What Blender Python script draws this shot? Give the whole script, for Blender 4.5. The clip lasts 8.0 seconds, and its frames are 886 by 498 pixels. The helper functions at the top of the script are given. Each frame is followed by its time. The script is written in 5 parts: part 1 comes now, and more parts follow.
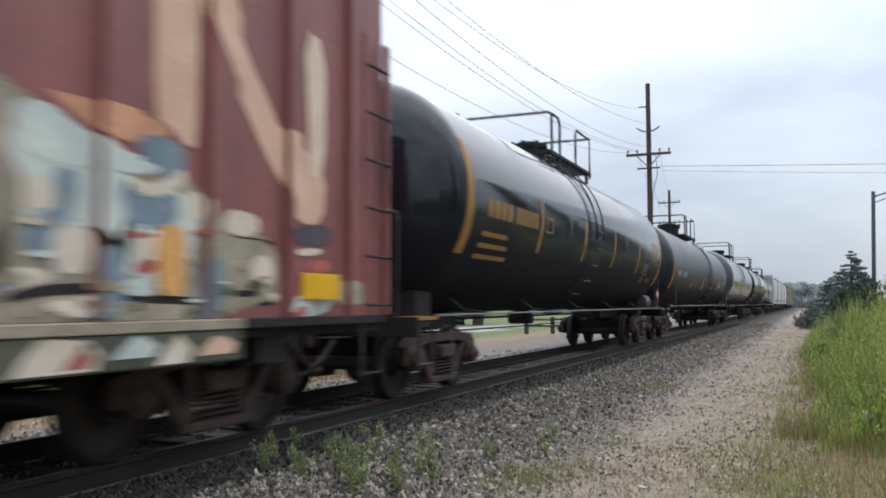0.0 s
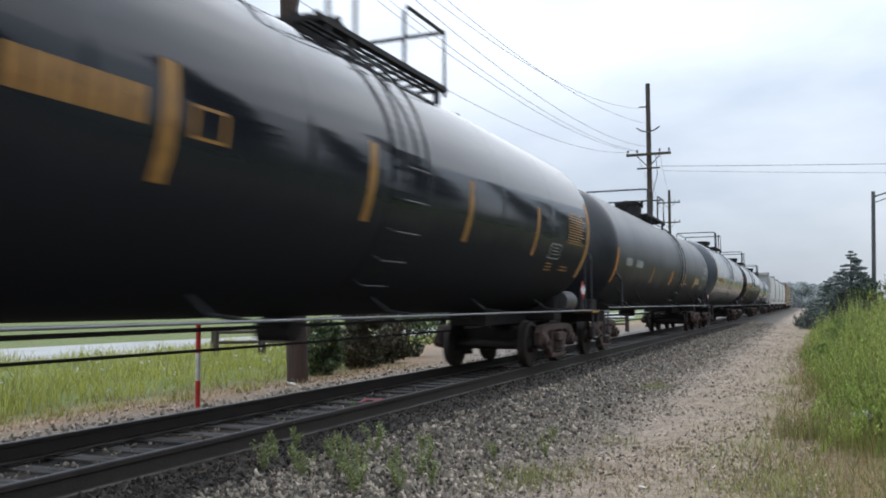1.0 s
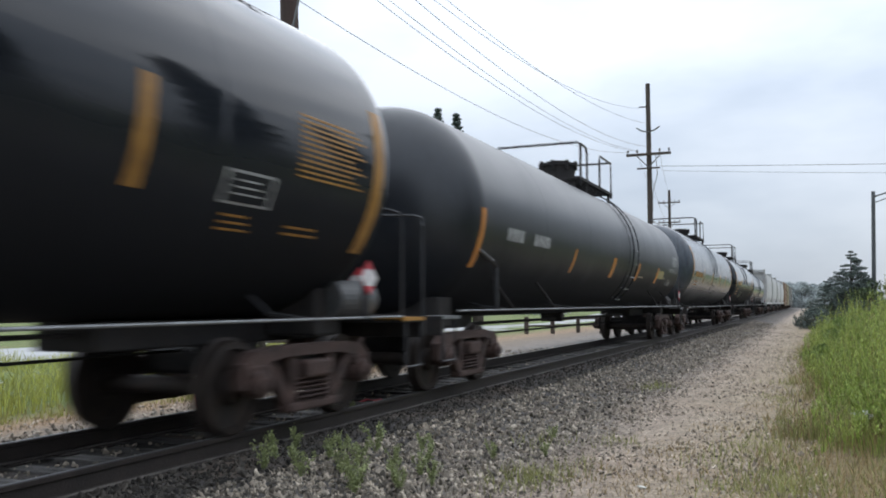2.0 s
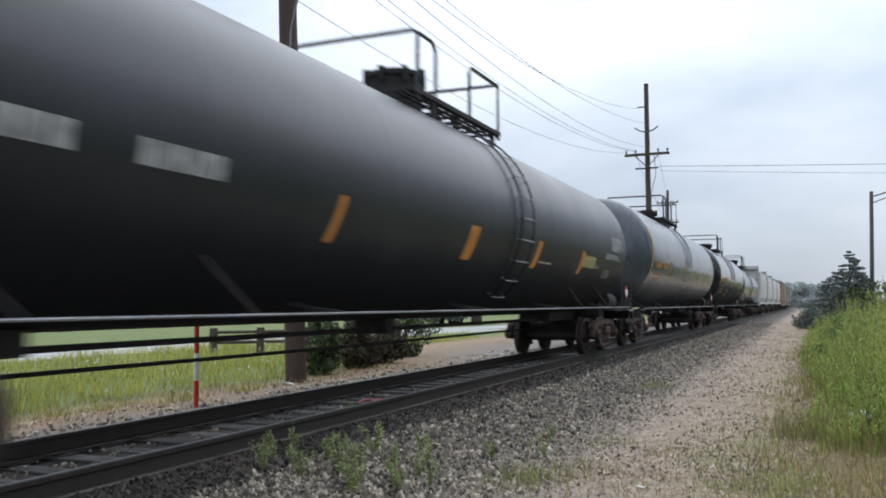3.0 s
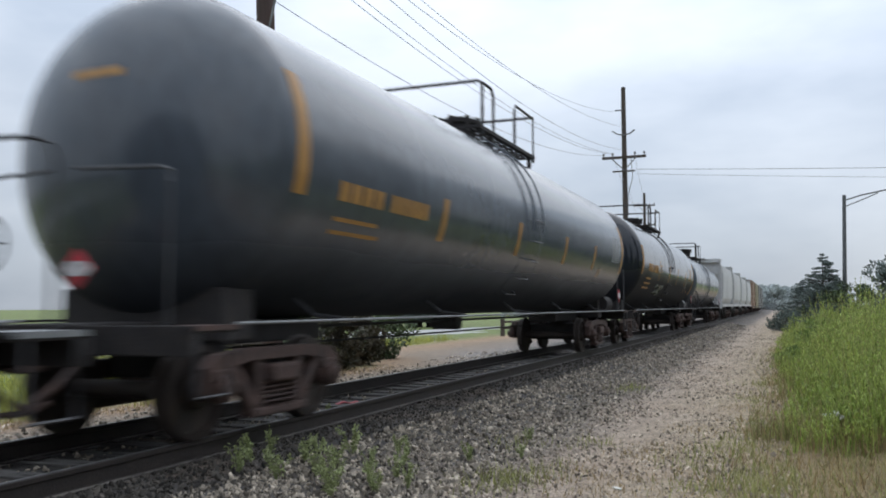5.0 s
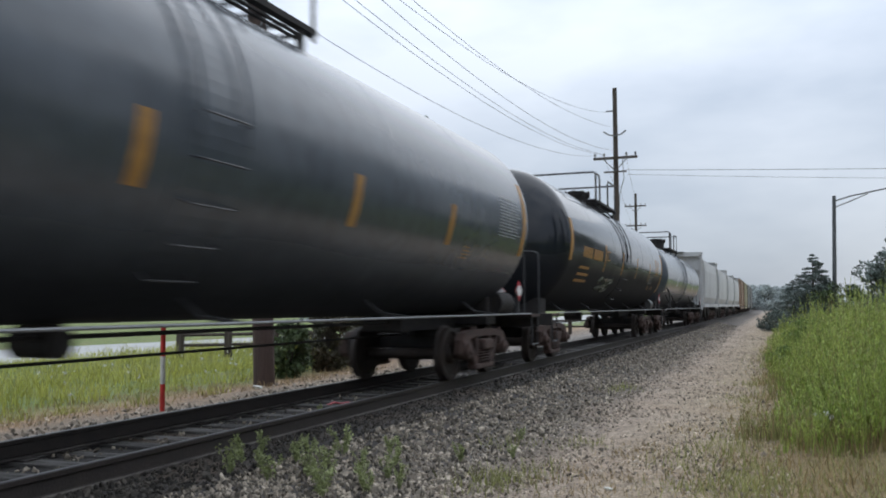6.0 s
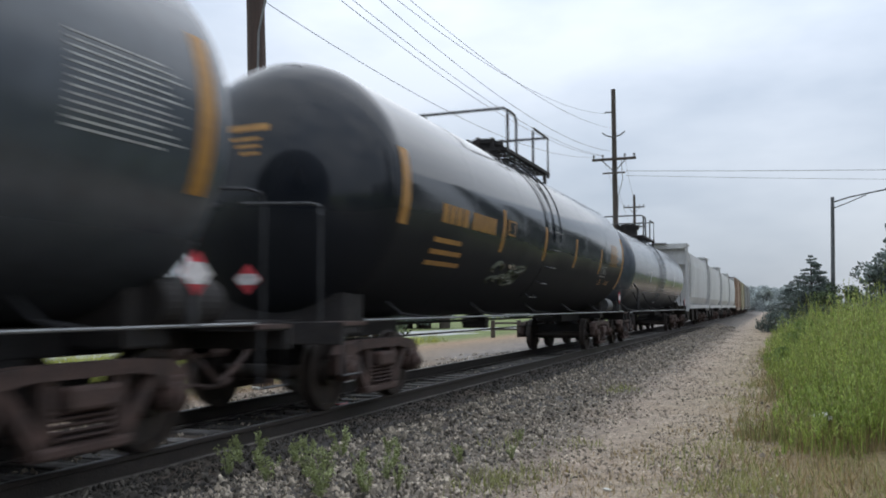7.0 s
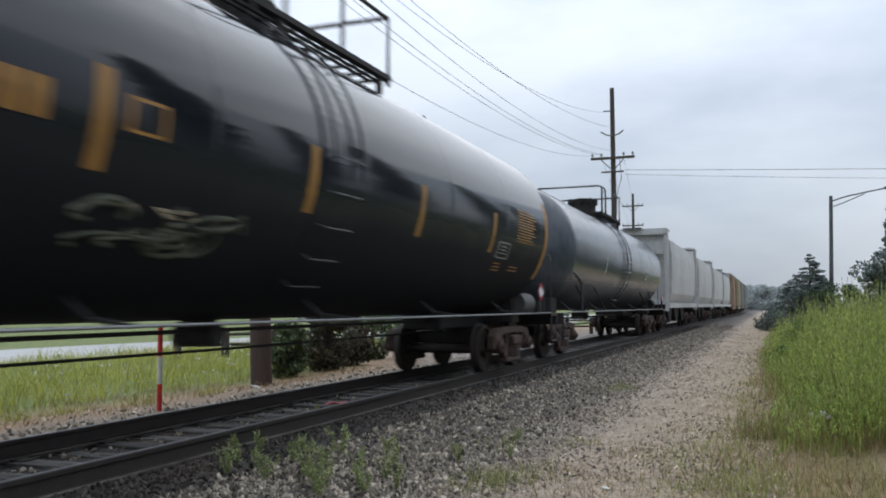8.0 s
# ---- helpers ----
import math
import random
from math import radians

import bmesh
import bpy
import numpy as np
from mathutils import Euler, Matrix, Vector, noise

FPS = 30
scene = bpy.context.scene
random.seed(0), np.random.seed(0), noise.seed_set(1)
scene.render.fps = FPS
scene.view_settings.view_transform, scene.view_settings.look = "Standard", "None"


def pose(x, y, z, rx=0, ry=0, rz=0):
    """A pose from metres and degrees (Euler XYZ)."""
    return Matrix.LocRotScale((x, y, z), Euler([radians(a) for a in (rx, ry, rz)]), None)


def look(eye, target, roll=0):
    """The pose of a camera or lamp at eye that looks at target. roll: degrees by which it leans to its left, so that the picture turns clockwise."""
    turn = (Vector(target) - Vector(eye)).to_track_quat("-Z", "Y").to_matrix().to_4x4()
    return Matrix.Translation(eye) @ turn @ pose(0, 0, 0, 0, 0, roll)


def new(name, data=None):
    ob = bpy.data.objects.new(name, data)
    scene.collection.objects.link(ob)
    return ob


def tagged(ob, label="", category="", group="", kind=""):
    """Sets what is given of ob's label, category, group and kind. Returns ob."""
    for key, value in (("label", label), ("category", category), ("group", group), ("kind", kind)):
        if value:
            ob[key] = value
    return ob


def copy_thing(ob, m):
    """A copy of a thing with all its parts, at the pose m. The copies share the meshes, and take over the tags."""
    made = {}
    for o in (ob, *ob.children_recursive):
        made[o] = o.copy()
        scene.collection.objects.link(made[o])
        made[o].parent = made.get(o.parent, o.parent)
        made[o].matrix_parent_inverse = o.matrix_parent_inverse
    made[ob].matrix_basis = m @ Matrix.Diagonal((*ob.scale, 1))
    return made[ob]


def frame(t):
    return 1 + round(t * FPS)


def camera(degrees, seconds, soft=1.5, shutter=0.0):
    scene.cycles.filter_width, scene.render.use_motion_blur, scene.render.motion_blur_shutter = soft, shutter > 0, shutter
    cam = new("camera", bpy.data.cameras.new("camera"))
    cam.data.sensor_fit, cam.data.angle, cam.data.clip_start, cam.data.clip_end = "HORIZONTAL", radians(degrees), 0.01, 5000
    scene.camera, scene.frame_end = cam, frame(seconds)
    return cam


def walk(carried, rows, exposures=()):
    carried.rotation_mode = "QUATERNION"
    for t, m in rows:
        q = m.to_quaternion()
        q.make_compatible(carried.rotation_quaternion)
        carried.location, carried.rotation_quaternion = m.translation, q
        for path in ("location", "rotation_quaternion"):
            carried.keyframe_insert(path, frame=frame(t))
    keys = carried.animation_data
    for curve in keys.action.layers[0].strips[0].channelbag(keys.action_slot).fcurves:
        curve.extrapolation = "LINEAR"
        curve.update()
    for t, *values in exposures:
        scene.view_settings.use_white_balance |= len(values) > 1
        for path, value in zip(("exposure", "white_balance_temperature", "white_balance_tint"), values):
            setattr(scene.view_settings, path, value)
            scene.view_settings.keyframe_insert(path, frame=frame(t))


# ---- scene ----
# camera: hand-held beside the track, panning a little to the right
cam = camera(55.2, 8.0, soft=1.85, shutter=0.6)
EYE = (5.67, 0.0, 1.18)
TURNS = [(0, 0, 0), (1.0, 0, 0), (2.0, 0, 0), (3.0, -0.1, 0), (3.5, -0.22, 0), (4.0, -0.4, 0), (4.5, -1.08, 0.11), (4.8, -1.4, 0.13),
         (5.3, -1.85, 0.15), (5.8, -2.11, 0.15), (6.5, -2.2, 0.19), (7.0, -2.24, 0.23), (7.5, -2.25, 0.23), (8.0, -2.33, 0.15)]
walk(cam, [(t, pose(*EYE, 90 + 3.755 + p, 0.23, 23.42 + a)) for t, a, p in TURNS],
     exposures=[(0, 0.13), (4.0, 0.13), (5.8, -0.06), (8.0, -0.06)])

# overcast daylight: sky, cloud layer and a veiled sun
world = bpy.data.worlds.new("overcast_sky")
scene.world = world
world.use_nodes = True
wn, wl = world.node_tree.nodes, world.node_tree.links
sky = wn.new("ShaderNodeTexSky")
sky.sky_type, sky.sun_disc, sky.sun_elevation, sky.sun_rotation = "NISHITA", False, radians(52), radians(12)
dim = wn.new("ShaderNodeVectorMath"); dim.operation = "SCALE"; dim.inputs["Scale"].default_value = 0.1
wl.new(sky.outputs[0], dim.inputs[0])
tc = wn.new("ShaderNodeTexCoord")
mp = wn.new("ShaderNodeMapping"); mp.inputs["Scale"].default_value = (1.0, 1.0, 2.6); mp.inputs["Location"].default_value = (0.35, 0.1, 0.0)
wl.new(tc.outputs["Generated"], mp.inputs[0])
cl = wn.new("ShaderNodeTexNoise"); cl.inputs["Scale"].default_value = 2.3; cl.inputs["Detail"].default_value = 5; cl.inputs["Roughness"].default_value = 0.5
wl.new(mp.outputs[0], cl.inputs["Vector"])
cr = wn.new("ShaderNodeValToRGB")
cr.color_ramp.elements[0].position, cr.color_ramp.elements[0].color = 0.36, (0.51, 0.59, 0.71, 1)
cr.color_ramp.elements[1].position, cr.color_ramp.elements[1].color = 0.62, (0.79, 0.86, 0.965, 1)
wl.new(cl.outputs[0], cr.inputs[0])
mixs = wn.new("ShaderNodeMix"); mixs.data_type = "RGBA"; mixs.inputs["Factor"].default_value = 0.9
wl.new(dim.outputs[0], mixs.inputs["A"]); wl.new(cr.outputs[0], mixs.inputs["B"])
# an overcast sky is about three times as bright overhead as at the horizon
sepw = wn.new("ShaderNodeSeparateXYZ"); wl.new(tc.outputs["Generated"], sepw.inputs[0])
rise = wn.new("ShaderNodeMapRange"); rise.inputs["To Min"].default_value, rise.inputs["To Max"].default_value = 0.66, 1.98
wl.new(sepw.outputs[2], rise.inputs["Value"])
# and brightest around the veiled sun
toward = wn.new("ShaderNodeVectorMath"); toward.operation = "DOT_PRODUCT"; toward.inputs[1].default_value = (0.05, 0.62, 0.78)
wl.new(tc.outputs["Generated"], toward.inputs[0])
glow = wn.new("ShaderNodeMapRange"); glow.inputs["From Min"].default_value = 0.5
glow.inputs["To Min"].default_value, glow.inputs["To Max"].default_value = 0.95, 1.16
wl.new(toward.outputs["Value"], glow.inputs["Value"])
level = wn.new("ShaderNodeMath"); level.operation = "MULTIPLY"
wl.new(rise.outputs[0], level.inputs[0]); wl.new(glow.outputs[0], level.inputs[1])
lift = wn.new("ShaderNodeVectorMath"); lift.operation = "SCALE"
wl.new(mixs.outputs["Result"], lift.inputs[0]); wl.new(level.outputs[0], lift.inputs["Scale"])
wl.new(lift.outputs[0], wn["Background"].inputs[0])
wn["Background"].inputs[1].default_value = 1.13
sun = new("sun", bpy.data.lights.new("sun", "SUN"))
sun.data.energy, sun.data.angle, sun.data.color = 0.6, radians(90), (1.0, 0.97, 0.92)
sun.matrix_world = look((0, 0, 60), (-2.0, -26.0, 20.0))

# ---- materials ----
def mat(name, col, rough=0.6, metal=0.0, col2=None, scale=4.0, fine=40.0, bump=0.15, stretch=(1, 1, 1), dirt=None, dirt_amt=0.4, rnd=0.0, rvar=0.1, bscale=None, spec=0.5, dim_low=None, thin=0.0):
    m = bpy.data.materials.new(name)
    m.use_nodes = True
    n, l = m.node_tree.nodes, m.node_tree.links
    b = n["Principled BSDF"]
    b.inputs["Metallic"].default_value = metal
    b.inputs["Specular IOR Level"].default_value = spec
    co = n.new("ShaderNodeTexCoord")
    ma = n.new("ShaderNodeMapping"); ma.inputs["Scale"].default_value = stretch
    l.new(co.outputs["Object"], ma.inputs[0])
    big = n.new("ShaderNodeTexNoise"); big.inputs["Scale"].default_value = scale; big.inputs["Detail"].default_value = 6
    sm = n.new("ShaderNodeTexNoise"); sm.inputs["Scale"].default_value = fine; sm.inputs["Detail"].default_value = 3
    l.new(ma.outputs[0], big.inputs["Vector"]); l.new(ma.outputs[0], sm.inputs["Vector"])
    r1 = n.new("ShaderNodeValToRGB"); r1.color_ramp.elements[0].position = 0.35; r1.color_ramp.elements[1].position = 0.68
    c2 = col2 or tuple(c * 0.62 for c in col)
    r1.color_ramp.elements[0].color, r1.color_ramp.elements[1].color = (*c2, 1), (*col, 1)
    l.new(big.outputs[0], r1.inputs[0])
    out = r1.outputs[0]
    mx = n.new("ShaderNodeMix"); mx.data_type, mx.blend_type = "RGBA", "OVERLAY"; mx.inputs["Factor"].default_value = 0.35
    l.new(out, mx.inputs["A"]); l.new(sm.outputs[0], mx.inputs["B"]); out = mx.outputs["Result"]
    if dirt:
        dn = n.new("ShaderNodeTexNoise"); dn.inputs["Scale"].default_value = scale * 2.7; dn.inputs["Detail"].default_value = 8; dn.inputs["Roughness"].default_value = 0.7
        l.new(ma.outputs[0], dn.inputs["Vector"])
        dr = n.new("ShaderNodeValToRGB"); dr.color_ramp.elements[0].position = 0.5; dr.color_ramp.elements[1].position = 0.72
        dr.color_ramp.elements[1].color = (dirt_amt, dirt_amt, dirt_amt, 1)
        l.new(dn.outputs[0], dr.inputs[0])
        md = n.new("ShaderNodeMix"); md.data_type = "RGBA"; md.inputs["B"].default_value = (*dirt, 1)
        l.new(dr.outputs[0], md.inputs["Factor"]); l.new(out, md.inputs["A"]); out = md.outputs["Result"]
    if rnd:
        oi = n.new("ShaderNodeNewGeometry") if rnd < 0 else n.new("ShaderNodeObjectInfo")
        hs = n.new("ShaderNodeHueSaturation")
        mr = n.new("ShaderNodeMapRange"); mr.inputs["To Min"].default_value, mr.inputs["To Max"].default_value = 1 - abs(rnd), 1 + abs(rnd)
        l.new(oi.outputs["Random Per Island" if rnd < 0 else "Random"], mr.inputs["Value"])
        l.new(mr.outputs[0], hs.inputs["Value"]); l.new(out, hs.inputs["Color"]); out = hs.outputs[0]
    l.new(out, b.inputs["Base Color"])
    rr = n.new("ShaderNodeMapRange"); rr.inputs["To Min"].default_value, rr.inputs["To Max"].default_value = max(0.05, rough - rvar), min(1, rough + rvar)
    l.new(big.outputs[0], rr.inputs["Value"]); l.new(rr.outputs[0], b.inputs["Roughness"])
    if dim_low:
        # dark lower flanks put into colour and gloss, standing in for a dark reflection, with a ragged upper edge:
        # (height where it ends, height where it is full)
        sp = n.new("ShaderNodeSeparateXYZ"); l.new(co.outputs["Object"], sp.inputs[0])
        jag = n.new("ShaderNodeMath"); jag.operation = "MULTIPLY_ADD"; jag.inputs[1].default_value = 0.5
        l.new(big.outputs[0], jag.inputs[0]); l.new(sp.outputs[2], jag.inputs[2])
        fm = n.new("ShaderNodeMapRange"); fm.interpolation_type = "SMOOTHSTEP"
        fm.inputs["From Min"].default_value, fm.inputs["From Max"].default_value = dim_low[1] + 0.25, dim_low[0] + 0.25
        fm.inputs["To Min"].default_value, fm.inputs["To Max"].default_value = 1.0, 0.0
        l.new(jag.outputs[0], fm.inputs["Value"])
        dc = n.new("ShaderNodeMix"); dc.data_type = "RGBA"; dc.inputs["B"].default_value = (0.022, 0.023, 0.027, 1)
        half = n.new("ShaderNodeMath"); half.operation = "MULTIPLY"; half.inputs[1].default_value = 0.7; l.new(fm.outputs[0], half.inputs[0])
        l.new(half.outputs[0], dc.inputs["Factor"]); l.new(out, dc.inputs["A"]); l.new(dc.outputs["Result"], b.inputs["Base Color"])
        rf = n.new("ShaderNodeMix"); rf.inputs["B"].default_value = 0.62
        l.new(fm.outputs[0], rf.inputs["Factor"]); l.new(rr.outputs[0], rf.inputs["A"]); l.new(rf.outputs["Result"], b.inputs["Roughness"])
        sf = n.new("ShaderNodeMapRange"); sf.inputs["To Min"].default_value, sf.inputs["To Max"].default_value = spec, 0.09
        l.new(fm.outputs[0], sf.inputs["Value"]); l.new(sf.outputs[0], b.inputs["Specular IOR Level"])
    if thin:
        # light that shines through a leaf
        tr = n.new("ShaderNodeBsdfTranslucent"); l.new(out, tr.inputs["Color"])
        ms = n.new("ShaderNodeMixShader"); ms.inputs[0].default_value = thin
        l.new(b.outputs[0], ms.inputs[1]); l.new(tr.outputs[0], ms.inputs[2]); l.new(ms.outputs[0], n["Material Output"].inputs[0])
    if bump:
        bp = n.new("ShaderNodeBump"); bp.inputs["Strength"].default_value = bump; bp.inputs["Distance"].default_value = 0.02
        l.new((sm if bscale is None else big).outputs[0], bp.inputs["Height"]); l.new(bp.outputs[0], b.inputs["Normal"])
    return m

M = {
    "tank_black": mat("glossy_black_tank_paint", (0.015, 0.018, 0.025), 0.08, 0, (0.008, 0.009, 0.011), 0.7, 3, 0.008, (1, 0.6, 0.5), (0.022, 0.021, 0.021), 0.25, rvar=0.02, spec=0.46, dim_low=(2.6, 1.95)),
    "tank_dull": mat("satin_black_tank_paint", (0.018, 0.021, 0.027), 0.34, 0, (0.012, 0.014, 0.018), 0.8, 12, 0.06, (1, 0.6, 0.4), (0.036, 0.034, 0.033), 0.2, spec=0.6, dim_low=(2.35, 1.6)),
    "tank_grey": mat("weathered_charcoal_tank_paint", (0.076, 0.089, 0.106), 0.18, 0, (0.048, 0.057, 0.070), 0.6, 10, 0.02, (1, 0.5, 0.35), (0.12, 0.126, 0.135), 0.3, rvar=0.05, spec=0.55, dim_low=(2.0, 1.2)),
    "under": mat("grimy_underframe_steel", (0.038, 0.035, 0.035), 0.75, 0, None, 3, 40, 0.3, dirt=(0.075, 0.055, 0.045), dirt_amt=0.4, spec=0.25),
    "rust": mat("rusty_cast_steel", (0.088, 0.052, 0.043), 0.8, 0, (0.04, 0.026, 0.023), 5, 60, 0.4, dirt=(0.09, 0.065, 0.052), dirt_amt=0.5),
    "wheel": mat("worn_wheel_steel", (0.05, 0.036, 0.03), 0.6, 0.3, (0.025, 0.02, 0.018), 6, 60, 0.2),
    "pipe": mat("galvanised_pipe", (0.30, 0.31, 0.32), 0.45, 0.5, None, 6, 60, 0.1),
    "pipe_dark": mat("dark_handrail_pipe", (0.06, 0.06, 0.065), 0.5, 0.2, None, 6, 60, 0.1),
    "orange": mat("amber_reflective_marking", (0.44, 0.225, 0.05), 0.5, 0, (0.31, 0.15, 0.03), 5, 50, 0.05, dirt=(0.12, 0.07, 0.03), dirt_amt=0.5),
    "orange_fresh": mat("fresh_orange_reflective_stripe", (0.66, 0.27, 0.05), 0.5, 0, (0.52, 0.20, 0.035), 5, 50, 0.05, dirt=(0.15, 0.08, 0.03), dirt_amt=0.35),
    "white_mark": mat("chalky_white_marking", (0.50, 0.51, 0.50), 0.6, 0, (0.22, 0.22, 0.22), 8, 60, 0.05),
    "yellow_mark": mat("pale_yellow_label", (0.48, 0.42, 0.18), 0.6, 0, (0.33, 0.29, 0.12), 8, 60, 0.05),
    "placard_red": mat("red_placard", (0.62, 0.05, 0.07), 0.5, 0, None, 9, 60, 0.0),
    "placard_white": mat("white_placard", (0.8, 0.76, 0.76), 0.5, 0, None, 9, 60, 0.0),
    "cylinder": mat("grey_reservoir_paint", (0.09, 0.092, 0.095), 0.5, 0, None, 4, 40, 0.1, dirt=(0.05, 0.04, 0.035)),
    "box_red": mat("oxide_red_boxcar_paint", (0.37, 0.13, 0.115), 0.5, 0, (0.24, 0.085, 0.08), 1.3, 30, 0.12, (1, 1, 0.4), (0.10, 0.06, 0.05), 0.4),
    "g_peach": mat("peach_spray_paint", (0.86, 0.56, 0.40), 0.5, 0, (0.74, 0.45, 0.31), 3, 30, 0.05),
    "g_teal": mat("pale_teal_spray_paint", (0.76, 0.80, 0.71), 0.5, 0, (0.56, 0.63, 0.58), 3, 30, 0.05),
    "g_blue": mat("slate_blue_spray_paint", (0.26, 0.34, 0.385), 0.5, 0, (0.15, 0.215, 0.26), 3, 30, 0.05),
    "g_orange": mat("burnt_orange_spray_paint", (0.78, 0.39, 0.22), 0.5, 0, (0.62, 0.28, 0.16), 3, 30, 0.05),
    "g_cream": mat("cream_spray_paint", (0.86, 0.76, 0.61), 0.5, 0, (0.70, 0.58, 0.44), 3, 30, 0.05),
    "g_tan": mat("khaki_spray_paint", (0.50, 0.42, 0.31), 0.5, 0, (0.28, 0.24, 0.175), 3, 30, 0.05),
    "g_moss": mat("mossy_spray_paint", (0.15, 0.155, 0.11), 0.5, 0, (0.07, 0.078, 0.055), 3, 30, 0.05),
    "g_faint": mat("faded_grey_green_spray_paint", (0.115, 0.125, 0.085), 0.55, 0, (0.05, 0.056, 0.04), 4, 30, 0.05),
    "g_pink": mat("salmon_spray_paint", (0.60, 0.17, 0.13), 0.5, 0, (0.45, 0.12, 0.1), 3, 30, 0.05),
    "g_bone": mat("warm_cream_spray_paint", (0.88, 0.68, 0.52), 0.5, 0, (0.76, 0.56, 0.42), 3, 30, 0.05),
    "g_slate": mat("dark_slate_spray_paint", (0.12, 0.10, 0.12), 0.5, 0, (0.07, 0.06, 0.07), 3, 30, 0.05),
    "g_amber": mat("orange_spray_paint", (0.90, 0.48, 0.15), 0.5, 0, (0.78, 0.38, 0.11), 3, 30, 0.05),
    "yellow": mat("bright_yellow_reflector", (0.93, 0.52, 0.012), 0.45, 0, (0.86, 0.45, 0.01), 4, 40, 0.02),
    "hopper": mat("pale_grey_hopper_paint", (0.58, 0.58, 0.58), 0.5, 0, (0.46, 0.46, 0.46), 0.9, 20, 0.08, (1, 1, 0.4), (0.2, 0.16, 0.12), 0.45),
    "far_orange": mat("faded_orange_boxcar_paint", (0.34, 0.22, 0.15), 0.6, 0, None, 0.9, 20, 0.08),
    "far_yellow": mat("faded_yellow_boxcar_paint", (0.38, 0.34, 0.22), 0.6, 0, None, 0.9, 20, 0.08),
    "far_grey": mat("faded_grey_boxcar_paint", (0.26, 0.26, 0.26), 0.6, 0, None, 0.9, 20, 0.08),
    "rail": mat("brown_rail_steel", (0.042, 0.032, 0.028), 0.6, 0.2, (0.025, 0.02, 0.018), 4, 50, 0.2),
    "rail_top": mat("polished_rail_head", (0.20, 0.20, 0.20), 0.45, 0.7, (0.12, 0.12, 0.12), 4, 50, 0.05),
    "dusty_lit_steel": mat("dusty_lit_rail_steel", (0.20, 0.18, 0.16), 0.7, 0.1, (0.08, 0.07, 0.065), 3, 40, 0.2),
    "tie": mat("creosoted_timber", (0.21, 0.20, 0.19), 0.85, 0, (0.06, 0.054, 0.05), 2.2, 50, 0.5, (1, 6, 6), (0.05, 0.045, 0.04), 0.7, rnd=0.35),
    "stone": mat("ballast_stone", (0.42, 0.36, 0.285), 0.85, 0, (0.115, 0.098, 0.078), 9, 60, 0.3, rnd=-0.8),
    "stone_dark": mat("oily_ballast_stone", (0.085, 0.073, 0.060), 0.85, 0, (0.038, 0.033, 0.027), 6, 60, 0.3, rnd=-0.8),
    "stone_tan": mat("tan_gravel", (0.50, 0.425, 0.34), 0.85, 0, (0.22, 0.18, 0.14), 6, 60, 0.3, rnd=-0.75),
    "wood": mat("weathered_pole_wood", (0.085, 0.068, 0.056), 0.85, 0, (0.05, 0.038, 0.032), 2, 40, 0.4, (5, 5, 0.4)),
    "pole_red": mat("reddish_treated_pole_wood", (0.085, 0.055, 0.046), 0.85, 0, (0.05, 0.032, 0.027), 2, 40, 0.4, (5, 5, 0.4)),
    "steel_grey": mat("dull_galvanised_steel", (0.14, 0.145, 0.15), 0.5, 0.5, None, 4, 40, 0.1),
    "wire": mat("aluminium_cable", (0.22, 0.225, 0.23), 0.6, 0.2, None, 4, 40, 0.0),
    "ceramic": mat("grey_insulator", (0.2, 0.2, 0.21), 0.3, 0, None, 4, 40, 0.0),
    "stake_red": mat("red_stake_paint", (0.62, 0.035, 0.03), 0.5, 0, None, 6, 40, 0.05),
    "stake_white": mat("white_stake_paint", (0.72, 0.72, 0.66), 0.5, 0, None, 6, 40, 0.05),
    "concrete": mat("pale_road_concrete", (0.42, 0.42, 0.41), 0.85, 0, (0.34, 0.34, 0.33), 0.4, 20, 0.1),
    "grass": mat("fresh_tall_grass", (0.42, 0.49, 0.13), 0.6, 0, (0.21, 0.29, 0.06), 2.6, 20, 0.0, rnd=-0.45, thin=0.35),
    "grass_back": mat("meadow_grass", (0.44, 0.43, 0.10), 0.65, 0, (0.27, 0.29, 0.06), 0.7, 20, 0.0, rnd=-0.45, thin=0.3),
    "olive": mat("dull_olive_turf_grass", (0.33, 0.33, 0.13), 0.65, 0, (0.22, 0.235, 0.075), 1.2, 20, 0.0, rnd=-0.45, thin=0.3),
    "straw": mat("dry_straw_grass", (0.36, 0.27, 0.14), 0.7, 0, (0.25, 0.18, 0.085), 0.6, 20, 0.0, rnd=-0.45, thin=0.2),
    "weed": mat("grey_green_weed_leaf", (0.37, 0.41, 0.19), 0.6, 0, (0.24, 0.28, 0.11), 2, 20, 0.0, rnd=-0.35, thin=0.3),
    "weed_leaf": mat("young_shrub_leaves", (0.21, 0.29, 0.09), 0.65, 0, (0.13, 0.19, 0.05), 0.6, 20, 0.0, rnd=-0.4, thin=0.3),
    # needle green lightened so that the colour carries some haze
    "fir": mat("haze_lightened_fir_needles", (0.135, 0.168, 0.152), 0.7, 0, (0.09, 0.116, 0.104), 0.6, 20, 0.0, rnd=-0.4),
    "leaf": mat("green_tree_leaves", (0.085, 0.12, 0.045), 0.6, 0, (0.05, 0.08, 0.03), 0.5, 20, 0.0, rnd=-0.4),
    "leaf_red": mat("bronze_shrub_leaves", (0.075, 0.050, 0.028), 0.65, 0, (0.04, 0.045, 0.02), 0.8, 20, 0.0, rnd=-0.4),
    # distance haze is painted into this pale leaf colour
